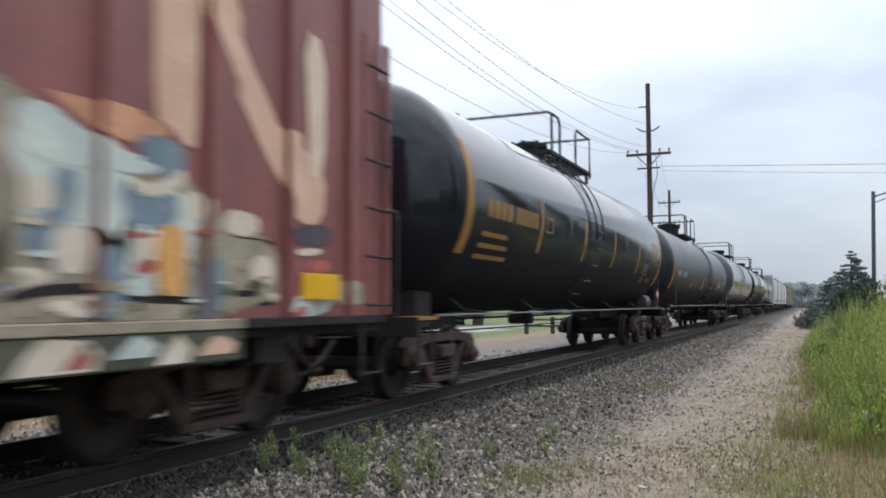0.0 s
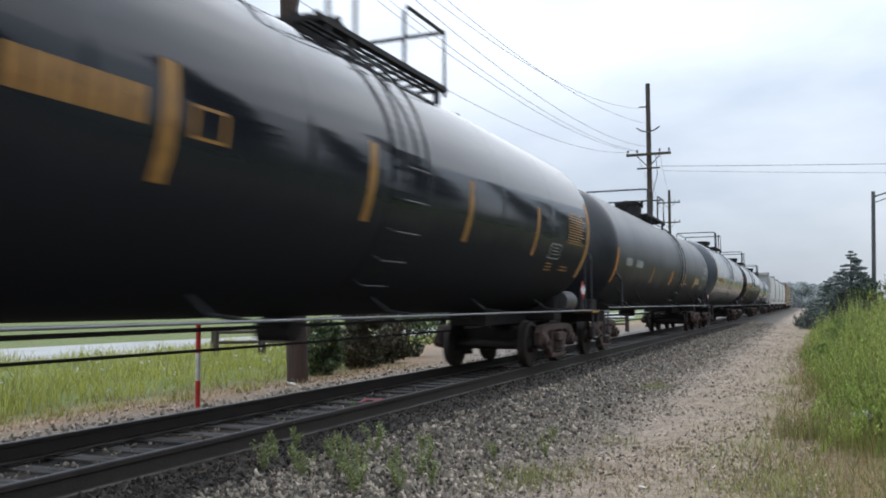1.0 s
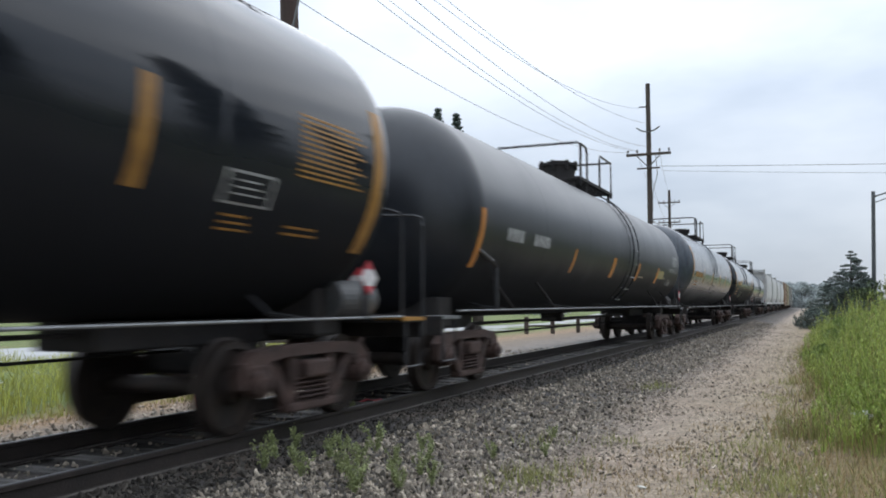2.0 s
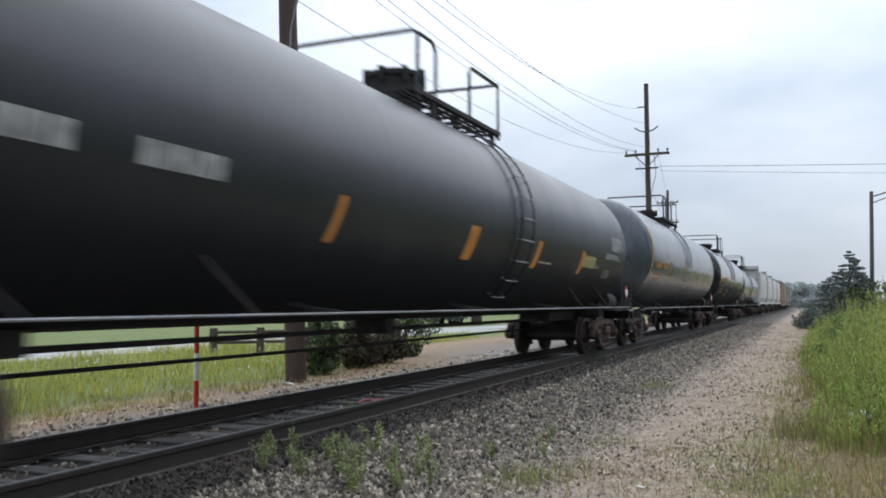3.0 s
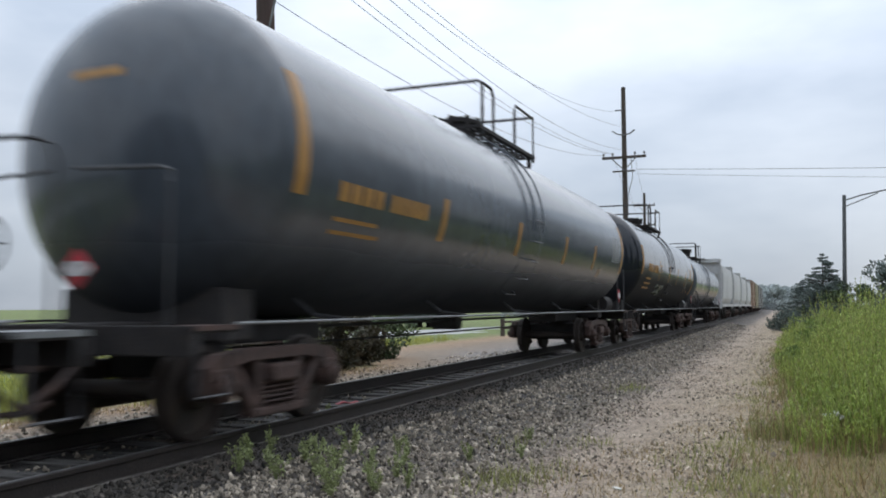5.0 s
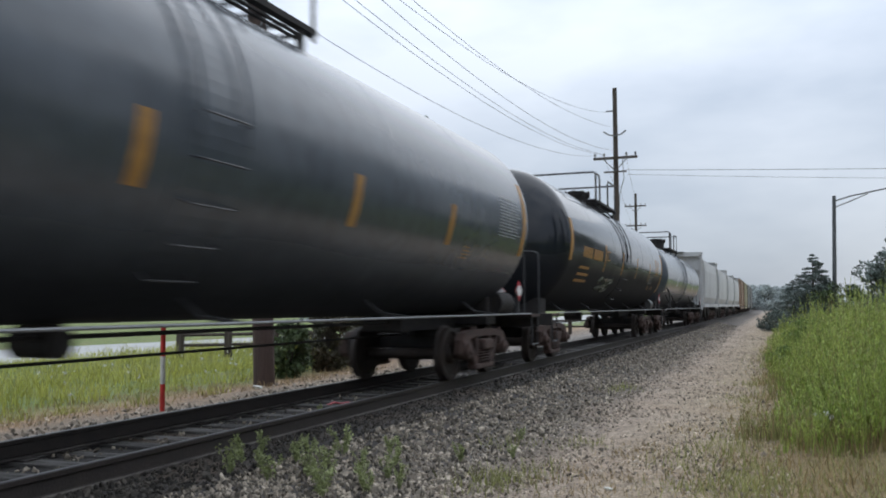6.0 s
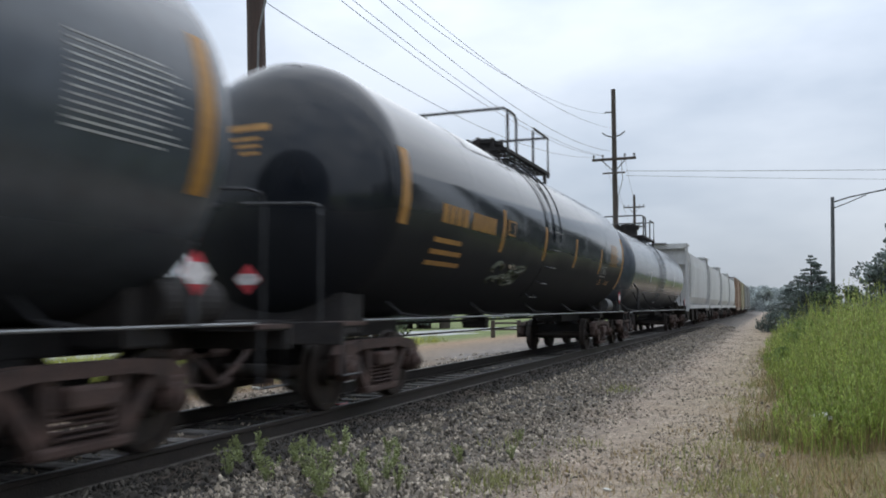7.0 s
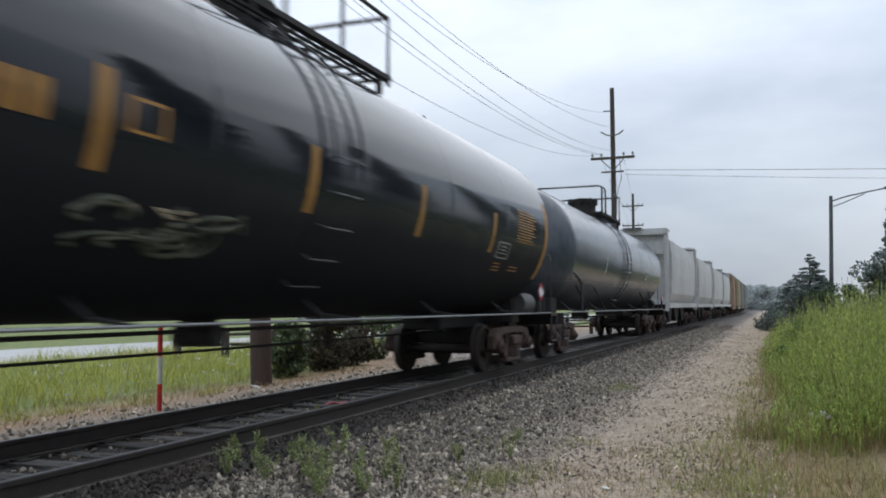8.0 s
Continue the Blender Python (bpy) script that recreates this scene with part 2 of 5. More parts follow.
    "leaf_haze": mat("haze_pale_tree_leaves", (0.42, 0.46, 0.46), 0.7, 0, (0.36, 0.40, 0.40), 0.3, 10, 0.0, rnd=-0.25),
    "bark": mat("tree_bark", (0.07, 0.055, 0.045), 0.9, 0, None, 3, 30, 0.5, (3, 3, 0.6)),
    "flower": mat("white_petals", (0.75, 0.74, 0.70), 0.6, 0, None, 5, 30, 0.0),
}

def ground_material():
    m = bpy.data.materials.new("trackside_soil_gravel_and_turf")
    m.use_nodes = True
    n, l = m.node_tree.nodes, m.node_tree.links
    b = n["Principled BSDF"]; b.inputs["Roughness"].default_value = 0.92
    co = n.new("ShaderNodeTexCoord")
    sep = n.new("ShaderNodeSeparateXYZ"); l.new(co.outputs["Object"], sep.inputs[0])
    def nz(scale, detail=6, rough=0.6):
        t = n.new("ShaderNodeTexNoise"); t.inputs["Scale"].default_value = scale; t.inputs["Detail"].default_value = detail; t.inputs["Roughness"].default_value = rough
        l.new(co.outputs["Object"], t.inputs["Vector"]); return t.outputs[0]
    def ramp(src, stops):
        r = n.new("ShaderNodeValToRGB")
        while len(r.color_ramp.elements) < len(stops): r.color_ramp.elements.new(0.5)
        for e, (p, c) in zip(r.color_ramp.elements, stops): e.position, e.color = p, (*c, 1)
        l.new(src, r.inputs[0]); return r.outputs[0]
    def math(op, a, bb):
        q = n.new("ShaderNodeMath"); q.operation = op
        for k, val in enumerate((a, bb)):
            if isinstance(val, (int, float)): q.inputs[k].default_value = val
            else: l.new(val, q.inputs[k])
        return q.outputs[0]
    wob = math("MULTIPLY", math("SUBTRACT", nz(0.8), 0.5), 1.5)
    x = math("ADD", sep.outputs[0], wob)
    # farther along, the bare dirt behind the track widens
    wide = n.new("ShaderNodeMapRange"); wide.interpolation_type = "SMOOTHSTEP"
    wide.inputs["From Min"].default_value, wide.inputs["From Max"].default_value = 19.0, 28.0
    wide.inputs["To Min"].default_value, wide.inputs["To Max"].default_value = 1.0, 0.5
    l.new(sep.outputs[1], wide.inputs["Value"])
    neg = math("MINIMUM", x, 0.0); x = math("ADD", math("MAXIMUM", x, 0.0), math("MULTIPLY", neg, wide.outputs[0]))
    # across the line: meadow, dry verge, ballast, path, turf
    u = math("DIVIDE", math("ADD", x, 24.0), 36.0)
    def at(xx): return (xx + 24.0) / 36.0
    turf, dry, tan = (0.125, 0.165, 0.045), (0.29, 0.195, 0.12), (0.325, 0.262, 0.205)
    # from -1.3 to 2.8: oily dirt, plus painted shade under train and between stones
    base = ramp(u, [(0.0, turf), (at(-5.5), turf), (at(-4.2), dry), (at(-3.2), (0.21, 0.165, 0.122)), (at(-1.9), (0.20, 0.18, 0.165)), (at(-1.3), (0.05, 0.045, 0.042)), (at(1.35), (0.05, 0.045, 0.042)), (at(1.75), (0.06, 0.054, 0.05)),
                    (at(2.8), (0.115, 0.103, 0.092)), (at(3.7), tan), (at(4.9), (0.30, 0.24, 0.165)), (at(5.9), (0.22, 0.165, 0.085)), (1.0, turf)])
    grain = n.new("ShaderNodeMix"); grain.data_type, grain.blend_type = "RGBA", "OVERLAY"; grain.inputs["Factor"].default_value = 0.85
    l.new(base, grain.inputs["A"]); l.new(ramp(nz(28, 4, 0.75), [(0.34, (0.15, 0.15, 0.15)), (0.66, (0.85, 0.85, 0.85))]), grain.inputs["B"])
    clod = n.new("ShaderNodeMix"); clod.data_type, clod.blend_type = "RGBA", "OVERLAY"; clod.inputs["Factor"].default_value = 0.55
    l.new(grain.outputs["Result"], clod.inputs["A"]); l.new(ramp(nz(6, 6, 0.7), [(0.36, (0.25, 0.24, 0.23)), (0.64, (0.75, 0.74, 0.72))]), clod.inputs["B"])
    grain = clod
    patch = n.new("ShaderNodeMix"); patch.data_type = "RGBA"; patch.inputs["B"].default_value = (0.25, 0.17, 0.11, 1)
    l.new(ramp(nz(0.9, 5), [(0.48, (0, 0, 0)), (0.72, (0.45, 0.45, 0.45))]), patch.inputs["Factor"]); l.new(grain.outputs["Result"], patch.inputs["A"])
    l.new(patch.outputs["Result"], b.inputs["Base Color"])
    bp = n.new("ShaderNodeBump"); bp.inputs["Strength"].default_value = 0.7; bp.inputs["Distance"].default_value = 0.04
    l.new(nz(22, 5, 0.7), bp.inputs["Height"]); l.new(bp.outputs[0], b.inputs["Normal"])
    return m
M["ground"] = ground_material()

# ---- mesh helpers ----
def link_mesh(name, me, material, parent=None, label=""):
    if not me.materials: me.materials.append(M[material])
    ob = new(name, me)
    ob.parent = parent
    if label: ob["label"] = label
    return ob

def mesh_of(name, bm, material, smooth=False):
    me = bpy.data.meshes.new(name)
    bm.to_mesh(me); bm.free()
    if smooth: me.shade_smooth()
    me.materials.append(M[material])
    return me

def part(name, bm, material, parent=None, label="", smooth=False):
    return link_mesh(name, mesh_of(name, bm, material, smooth), material, parent, label)

def add_box(bm, x0, x1, y0, y1, z0, z1, m=None, bevel=0.0):
    g = bmesh.ops.create_cube(bm, size=1)["verts"]
    for v in g:
        v.co = Vector(((x0 + x1) / 2 + v.co.x * (x1 - x0), (y0 + y1) / 2 + v.co.y * (y1 - y0), (z0 + z1) / 2 + v.co.z * (z1 - z0)))
    if m is not None: bmesh.ops.transform(bm, matrix=m, verts=g)
    if bevel:
        bmesh.ops.bevel(bm, geom=list({e for v in g for e in v.link_edges}), offset=bevel, segments=2, affect="EDGES", profile=0.5)
    return bm

def box(*a, **k): return add_box(bmesh.new(), *a, **k)

def add_cyl(bm, r, p0, p1, seg=16, r2=None):
    p0, p1 = Vector(p0), Vector(p1); d = p1 - p0
    bmesh.ops.create_cone(bm, cap_ends=True, segments=seg, radius1=r, radius2=r if r2 is None else r2, depth=d.length,
                          matrix=Matrix.Translation((p0 + p1) / 2) @ d.to_track_quat("Z", "Y").to_matrix().to_4x4())
    return bm

def cyl(*a, **k): return add_cyl(bmesh.new(), *a, **k)

def add_tube(bm, pts, r, seg=6):
    """A round bar along a bent line."""
    pts = [Vector(p) for p in pts]
    rings = []
    for i, p in enumerate(pts):
        d = (pts[min(i + 1, len(pts) - 1)] - pts[max(i - 1, 0)]).normalized()
        ref = Vector((0, 0, 1)) if abs(d.z) < 0.9 else Vector((0, 1, 0))
        a = d.cross(ref).normalized(); b = a.cross(d)
        rings.append([bm.verts.new(p + (a * math.cos(k * math.tau / seg) + b * math.sin(k * math.tau / seg)) * r) for k in range(seg)])
    for q, s in zip(rings, rings[1:]):
        for k in range(seg):
            bm.faces.new((q[k], q[(k + 1) % seg], s[(k + 1) % seg], s[k]))
    bm.faces.new(rings[0][::-1]); bm.faces.new(rings[-1])
    return bm

def tube(pts, r, seg=6): return add_tube(bmesh.new(), pts, r, seg)

def lathe_y(profile, zc, seg=64, bm=None):
    """A body of revolution about a line along y; profile: (y, radius)."""
    bm = bm or bmesh.new()
    rings = []
    for y, r in profile:
        if r < 1e-4: rings.append([bm.verts.new((0, y, zc))])
        else: rings.append([bm.verts.new((r * math.cos(k * math.tau / seg), y, zc + r * math.sin(k * math.tau / seg))) for k in range(seg)])
    for q, s in zip(rings, rings[1:]):
        for k in range(seg):
            j = (k + 1) % seg
            if len(q) == 1 and len(s) == 1: continue
            if len(q) == 1: bm.faces.new((q[0], s[j], s[k]))
            elif len(s) == 1: bm.faces.new((q[k], q[j], s[0]))
            else: bm.faces.new((q[k], q[j], s[j], s[k]))
    bmesh.ops.recalc_face_normals(bm, faces=bm.faces)
    return bm

def shell_patch(y0, y1, a0, a1, r, zc, bm=None, skew=0.0, thick=0.004):
    """A thin painted or stuck-on patch that follows a tank's side; angles in degrees up from level."""
    bm = bm or bmesh.new()
    n = max(2, int(abs(a1 - a0) / 4) + 1)
    rows = []
    for i in range(n + 1):
        a = radians(a0 + (a1 - a0) * i / n); s = skew * i / n
        rows.append([bm.verts.new((q * math.cos(a), y + s, zc + q * math.sin(a))) for y, q in ((y0, r - 0.01), (y0, r + thick), (y1, r + thick), (y1, r - 0.01))])
    for p, q in zip(rows, rows[1:]):
        for k in range(3): bm.faces.new((p[k], p[k + 1], q[k + 1], q[k]))
    for e in (rows[0], rows[-1]): bm.faces.new(e)
    bmesh.ops.recalc_face_normals(bm, faces=bm.faces)
    return bm

def prism(poly, x0, x1, bm=None):
    """A plate with an outline in (y, z), between x0 and x1."""
    bm = bm or bmesh.new()
    a = [bm.verts.new((x0, y, z)) for y, z in poly]; b = [bm.verts.new((x1, y, z)) for y, z in poly]
    bm.faces.new(a); bm.faces.new(b)
    for k in range(len(poly)):
        j = (k + 1) % len(poly)
        bm.faces.new((a[k], a[j], b[j], b[k]))
    bmesh.ops.recalc_face_normals(bm, faces=bm.faces)
    return bm

# ---- ground ----
def lerp_table(x, xs, zs): return float(np.interp(x, xs, zs))
def ground_z(x, y):
    z = lerp_table(x, [-60, -18, -6, -2.6, -1.45, 0.83, 0.9, 1.45, 2.7, 3.6, 5.4, 8, 60], [-0.75, -0.62, -0.45, -0.38, -0.21, -0.21, -0.165, -0.172, -0.37, -0.40, -0.40, -0.34, -0.4])
    if abs(x) > 1.6: z += 0.05 * noise.noise((x * 0.5, y * 0.35, 0)) + 0.018 * noise.noise((x * 2.1, y * 2.1, 3))
    return z
def build_ground():
    xs = np.unique(np.concatenate([np.linspace(-900, -60, 8), np.linspace(-60, -10, 16), np.linspace(-10, 12, 110), np.array((0.83, 0.9, 1.45)), np.linspace(12, 60, 14), np.linspace(60, 900, 8)]))
    ys = np.unique(np.concatenate([np.linspace(-300, -10, 10), np.linspace(-10, 30, 130), np.linspace(30, 90, 50), np.linspace(90, 1500, 20)]))
    verts = [(x, y, ground_z(x, y)) for y in ys for x in xs]
    w = len(xs)
    faces = [(j * w + i, j * w + i + 1, (j + 1) * w + i + 1, (j + 1) * w + i) for j in range(len(ys) - 1) for i in range(w - 1)]
    me = bpy.data.meshes.new("ground"); me.from_pydata(verts, [], faces); me.shade_smooth()
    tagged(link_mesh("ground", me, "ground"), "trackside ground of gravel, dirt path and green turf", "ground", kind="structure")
build_ground()

def build_road():
    """A slab along a gently bending line."""
    line = [(-21.6, -80), (-21.6, 22), (-21.0, 32), (-19.0, 45), (-15.8, 60), (-13.5, 75), (-15, 92), (-20.5, 118), (-26, 150), (-28, 400)]
    bm = bmesh.new()
    rings = [[bm.verts.new((x + dx, y, z)) for dx, z in ((-3.75, -0.95), (-3.75, -0.6), (-3.7, -0.575), (3.7, -0.575), (3.75, -0.6), (3.75, -0.95))] for x, y in line]
    for p, q in zip(rings, rings[1:]):
        for k in range(6): bm.faces.new((p[k], p[(k + 1) % 6], q[(k + 1) % 6], q[k]))
    bm.faces.new(rings[0]); bm.faces.new(rings[-1])
    bmesh.ops.recalc_face_normals(bm, faces=bm.faces)
    tagged(part("road", bm, "concrete"), "pale concrete road across the meadow", "road", kind="structure")
build_road()

# ---- track ----
def rail_profile():
    return [(-0.07, -0.18), (0.07, -0.18), (0.07, -0.165), (0.012, -0.15), (0.010, -0.045), (0.036, -0.035), (0.036, -0.004), (0.030, 0.0),
            (-0.030, 0.0), (-0.036, -0.004), (-0.036, -0.035), (-0.010, -0.045), (-0.012, -0.15), (-0.07, -0.165)]
def build_track():
    track = tagged(new("railway_track"), "single railway track with steel rails on dark timber ties", "track", kind="structure")
    for s in (-0.752, 0.752):
        bm = bmesh.new()
        p = rail_profile()
        ends = [[bm.verts.new((s + x, y, z)) for x, z in p] for y in (-25, 700)]
        for k in range(len(p)):
            j = (k + 1) % len(p)
            bm.faces.new((ends[0][k], ends[0][j], ends[1][j], ends[1][k]))
        bm.faces.new(ends[0]); bm.faces.new(ends[1])
        bmesh.ops.recalc_face_normals(bm, faces=bm.faces)
        rail = part("rail", bm, "rail", track)
        # dusty strip on the foot; its lit edge is put into the pale colour
        for e in (-1, 1): part("rail_foot", box(s + e * 0.045 - 0.027, s + e * 0.045 + 0.027, -24.9, 699, -0.166, -0.156), "dusty_lit_steel", rail, "dusty rail foot with its lit edge painted pale")
        part("rail_head", box(s - 0.024, s + 0.008, -24.9, 699, -0.002, 0.003), "rail_top", rail, "polished running surface")
    tie = mesh_of("tie", box(-1.3, 1.3, -0.115, 0.115, -0.36, -0.185, bevel=0.012), "tie")
    plate = mesh_of("tie_plate", box(-0.17, 0.17, -0.09, 0.09, -0.187, -0.172, bevel=0.004), "rail")
    rng = random.Random(4)
    y = -4.0
    k = 0
    while y < 150 and k < 280:
        ob = link_mesh("tie", tie, "tie", track)
        ob.matrix_basis = pose(rng.uniform(-0.05, 0.05), y, rng.uniform(-0.012, 0.008), 0, 0, rng.uniform(-1.2, 1.2))
        if y < 30:
            for s in (-0.752, 0.752):
                pl = link_mesh("tie_plate", plate, "rail", ob); pl.matrix_basis = pose(s, 0, 0)
        y += 0.52 + rng.uniform(-0.02, 0.02); k += 1
build_track()

# ---- the train ----
SPEED = 8.97
train, wheelsets = [], []
cache = {}
def cached(key, maker):
    if key not in cache: cache[key] = maker()
    return cache[key]

def wheelset_mesh():
    bm = bmesh.new()
    lathe_y([(-1.0, 0.001), (-1.0, 0.075), (-0.82, 0.085), (0.82, 0.085), (1.0, 0.075), (1.0, 0.001)], 0, 16, bm)
    for s in (-1, 1):
        prof = [(0.66, 0.001), (0.66, 0.14), (0.685, 0.15), (0.695, 0.34), (0.68, 0.36), (0.68, 0.455), (0.705, 0.46), (0.715, 0.432), (0.82, 0.425), (0.825, 0.36), (0.79, 0.345), (0.77, 0.16), (0.86, 0.14), (0.86, 0.001)]
        lathe_y([(s * y, r) for y, r in prof], 0, 40, bm)
    bmesh.ops.rotate(bm, cent=(0, 0, 0), matrix=Matrix.Rotation(radians(-90), 3, "Z"), verts=bm.verts)
    return mesh_of("wheelset", bm, "wheel")

def sideframe_mesh():
    """A cast truck side: arched top bar, tapering legs, two windows, bearing boxes."""
    bm = bmesh.new()
    w = 0.055
    def bar(poly, t=w): prism(poly, -t, t, bm)
    bar([(-1.12, 0.66), (-0.98, 0.76), (-0.55, 0.80), (0.55, 0.80), (0.98, 0.76), (1.12, 0.66), (1.10, 0.56), (0.95, 0.62), (0.5, 0.69), (-0.5, 0.69), (-0.95, 0.62), (-1.10, 0.56)], 0.075)
    for s in (-1, 1):
        bar([(s * 0.80, 0.66), (s * 0.68, 0.66), (s * 0.36, 0.30), (s * 0.30, 0.20), (s * 0.44, 0.20), (s * 0.52, 0.30)])
        bar([(s * 0.40, 0.70), (s * 0.29, 0.70), (s * 0.29, 0.24), (s * 0.38, 0.24)])
        add_box(bm, -0.09, 0.09, s * 0.95 - 0.15, s * 0.95 + 0.15, 0.53, 0.64, bevel=0.02)
        add_box(bm, -0.06, 0.06, s * 1.13 - 0.04, s * 1.13 + 0.04, 0.42, 0.66, bevel=0.015)
    add_box(bm, -0.09, 0.09, -0.46, 0.46, 0.15, 0.24, bevel=0.025)
    return mesh_of("sideframe", bm, "rust")

def bearing_mesh():
    """A roller bearing with its end cap and cap screws."""
    bm = lathe_y([(-0.05, 0.001), (-0.05, 0.125), (0.0, 0.135), (0.06, 0.135), (0.07, 0.12), (0.14, 0.12), (0.155, 0.09), (0.16, 0.06), (0.19, 0.055), (0.19, 0.001)], 0, 20)
    bmesh.ops.rotate(bm, cent=(0, 0, 0), matrix=Matrix.Rotation(radians(-90), 3, "Z"), verts=bm.verts)
    return mesh_of("bearing", bm, "rust")

def springs_mesh():
    bm = bmesh.new()
    pts = [(0.065 * math.cos(a), 0.065 * math.sin(a), 0.24 + 0.23 * a / (math.tau * 5)) for a in np.linspace(0, math.tau * 5, 50)]
    add_tube(bm, pts, 0.016, 5)
    return mesh_of("spring", bm, "rust")

def add_truck(car, y):
    bm = bmesh.new()
    add_box(bm, -0.95, 0.95, -0.22, 0.22, 0.46, 0.72, bevel=0.04)
    add_cyl(bm, 0.34, (0, 0, 0.7), (0, 0, 0.86), 24)
    for s in (-0.45, 0.45): add_box(bm, -0.8, 0.8, s - 0.05, s + 0.05, 0.30, 0.44, bevel=0.02)
    truck = link_mesh("truck", cached("bolster", lambda: mesh_of("truck", bm, "under")), "under", car, "grimy two-axle truck with rusty cast side frames")
    truck.matrix_basis = pose(0, y, 0)
    for s in (-1, 1):
        f = link_mesh("sideframe", cached("sf", sideframe_mesh), "rust", truck, "rusty cast side frame")
        f.matrix_basis = pose(s * 1.0, 0, 0, 0, 0, 0 if s > 0 else 180)
        for yy in (-0.95, 0.95):
            g = link_mesh("bearing", cached("bearing", bearing_mesh), "rust", truck)
            g.matrix_basis = pose(s * 1.0, yy, 0.47, 0, 0, 0 if s > 0 else 180)
        for yy in (-0.17, 0.0, 0.17):
            g = link_mesh("spring", cached("sp", springs_mesh), "rust", truck)
            g.matrix_basis = pose(s * 1.03, yy, 0)
        e = link_mesh("bolster_end", cached("be", lambda: mesh_of("bolster_end", box(-0.11, 0.13, -0.24, 0.24, 0.47, 0.64, bevel=0.03), "rust")), "rust", truck)
        e.matrix_basis = pose(s * 1.03, 0, 0, 0, 0, 0 if s > 0 else 180)
    for yy in (-0.95, 0.95):
        wset = link_mesh("wheelset", cached("ws", wheelset_mesh), "wheel", truck)
        wset.matrix_basis = pose(0, yy, 0.43)
        wheelsets.append((wset, yy))
    return truck

def add_coupler(car, y, s):
    bm = bmesh.new()
    add_box(bm, -0.09, 0.09, min(y, y + s * 0.75), max(y, y + s * 0.75), 0.70, 0.90, bevel=0.02)
    add_box(bm, -0.16, 0.12, min(y + s * 0.7, y + s * 1.0), max(y + s * 0.7, y + s * 1.0), 0.66, 0.94, bevel=0.05)
    add_tube(bm, [(0.35, y, 0.75), (0.36, y + s * 0.3, 0.55), (0.3, y + s * 0.6, 0.38), (0.2, y + s * 0.9, 0.42)], 0.03, 6)
    part("coupler", bm, "rust", car)

def diamond(car, x, y, z, s=0.17):
    """A hazard placard on a square holder, turned to the side of the line."""
    back = part("placard_holder", prism([(y - s, z), (y, z - s), (y + s, z), (y, z + s)], x - 0.012, x), "placard_red", car, "red and white hazard placard")
    part("placard_band", prism([(y - s * 0.98, z), (y - s * 0.5, z - s * 0.48), (y + s * 0.5, z - s * 0.48), (y + s * 0.98, z), (y + s * 0.5, z + s * 0.48), (y - s * 0.5, z + s * 0.48)], x, x + 0.004), "placard_white", back)

def tank_car(y0, length, r, zc, paint, label, style, pz=1.05, ladder=None, inset=(0.4, 0.4)):
    car = tagged(new("tank_car"), label, "tank car", "tank cars of the train")
    L = length
    # shell with dished ends and welded girth seams
    head = [(-0.5 * r * math.sin(a), r * math.cos(a)) for a in np.linspace(math.pi / 2, 0, 14)]
    seams = []
    for k in range(1, 6):
        yy = L * k / 6
        seams += [(yy - 0.3, r), (yy - 0.05, r), (yy - 0.03, r), (yy - 0.01, r + 0.003), (yy + 0.01, r + 0.003), (yy + 0.03, r), (yy + 0.05, r), (yy + 0.3, r)]
    prof = [(y, q) for y, q in head] + [(0.1, r), (0.5, r)] + seams + [(L - 0.5, r), (L - 0.1, r)] + [(L - y, q) for y, q in head[::-1]]
    part("tank_shell", lathe_y(prof, zc, 96), paint, car, smooth=True)
    bot = zc - r
    # side safety pipes, with stub sills and end decks
    for s in (-1, 1):
        bm = bmesh.new()
        add_tube(bm, [(s * 1.47, -0.75, pz), (s * 1.47, L + 0.75, pz)], 0.014, 8)
        part("side_rail", bm, "pipe" if s > 0 else "under", car, "thin pipe rail along the car side")
        for yy in np.linspace(1.2, L - 1.2, 5):
            part("rail_bracket", tube([(s * 1.46, yy, pz), (s * 1.05, yy, pz + 0.05), (s * 0.8, yy, zc - math.sqrt(r * r - 0.64) + 0.02)], 0.022, 5), "pipe_dark", car)
    for end, s in ((0, -1), (L, 1)):
        bm = bmesh.new()
        add_box(bm, -0.35, 0.35, end - 2.6 if s > 0 else end - 1.35, end + 1.35 if s > 0 else end + 2.6, 0.80, 1.05, bevel=0.02)
        add_box(bm, -0.95, 0.95, end - 0.25, end + 0.25, 0.86, bot + 0.32, bevel=0.03)
        part("stub_sill", bm, "under", car)
        bm = bmesh.new()
        add_box(bm, -1.48, 1.48, min(end + s * 0.75, end + s * 1.32), max(end + s * 0.75, end + s * 1.32), 0.98, 1.03, bevel=0.01)
        add_box(bm, -1.48, 1.48, end + s * 1.30 - 0.03, end + s * 1.30 + 0.03, 0.80, 1.04, bevel=0.01)
        part("end_deck", bm, "under", car, "dark steel crossover deck")
        part("deck_edge", box(1.10, 1.49, end + s * 1.03 - 0.28, end + s * 1.03 + 0.28, 1.0, 1.04), "pipe" if style == "plain" else "orange" if y0 < 20 else "rust", car, "worn painted deck corner")
        # bent pipe hand hoops at the end
        for xx in (-1.2, 1.2):
            part("hand_hoop", tube([(xx, end + s * 1.28, 1.03), (xx, end + s * 1.28, 2.18), (xx - 0.02 * xx, end + s * 1.24, 2.28), (xx * 0.88, end + s * 1.2, 2.32), (xx * 0.12, end + s * 1.2, 2.36)], 0.018, 6), "pipe_dark", car)
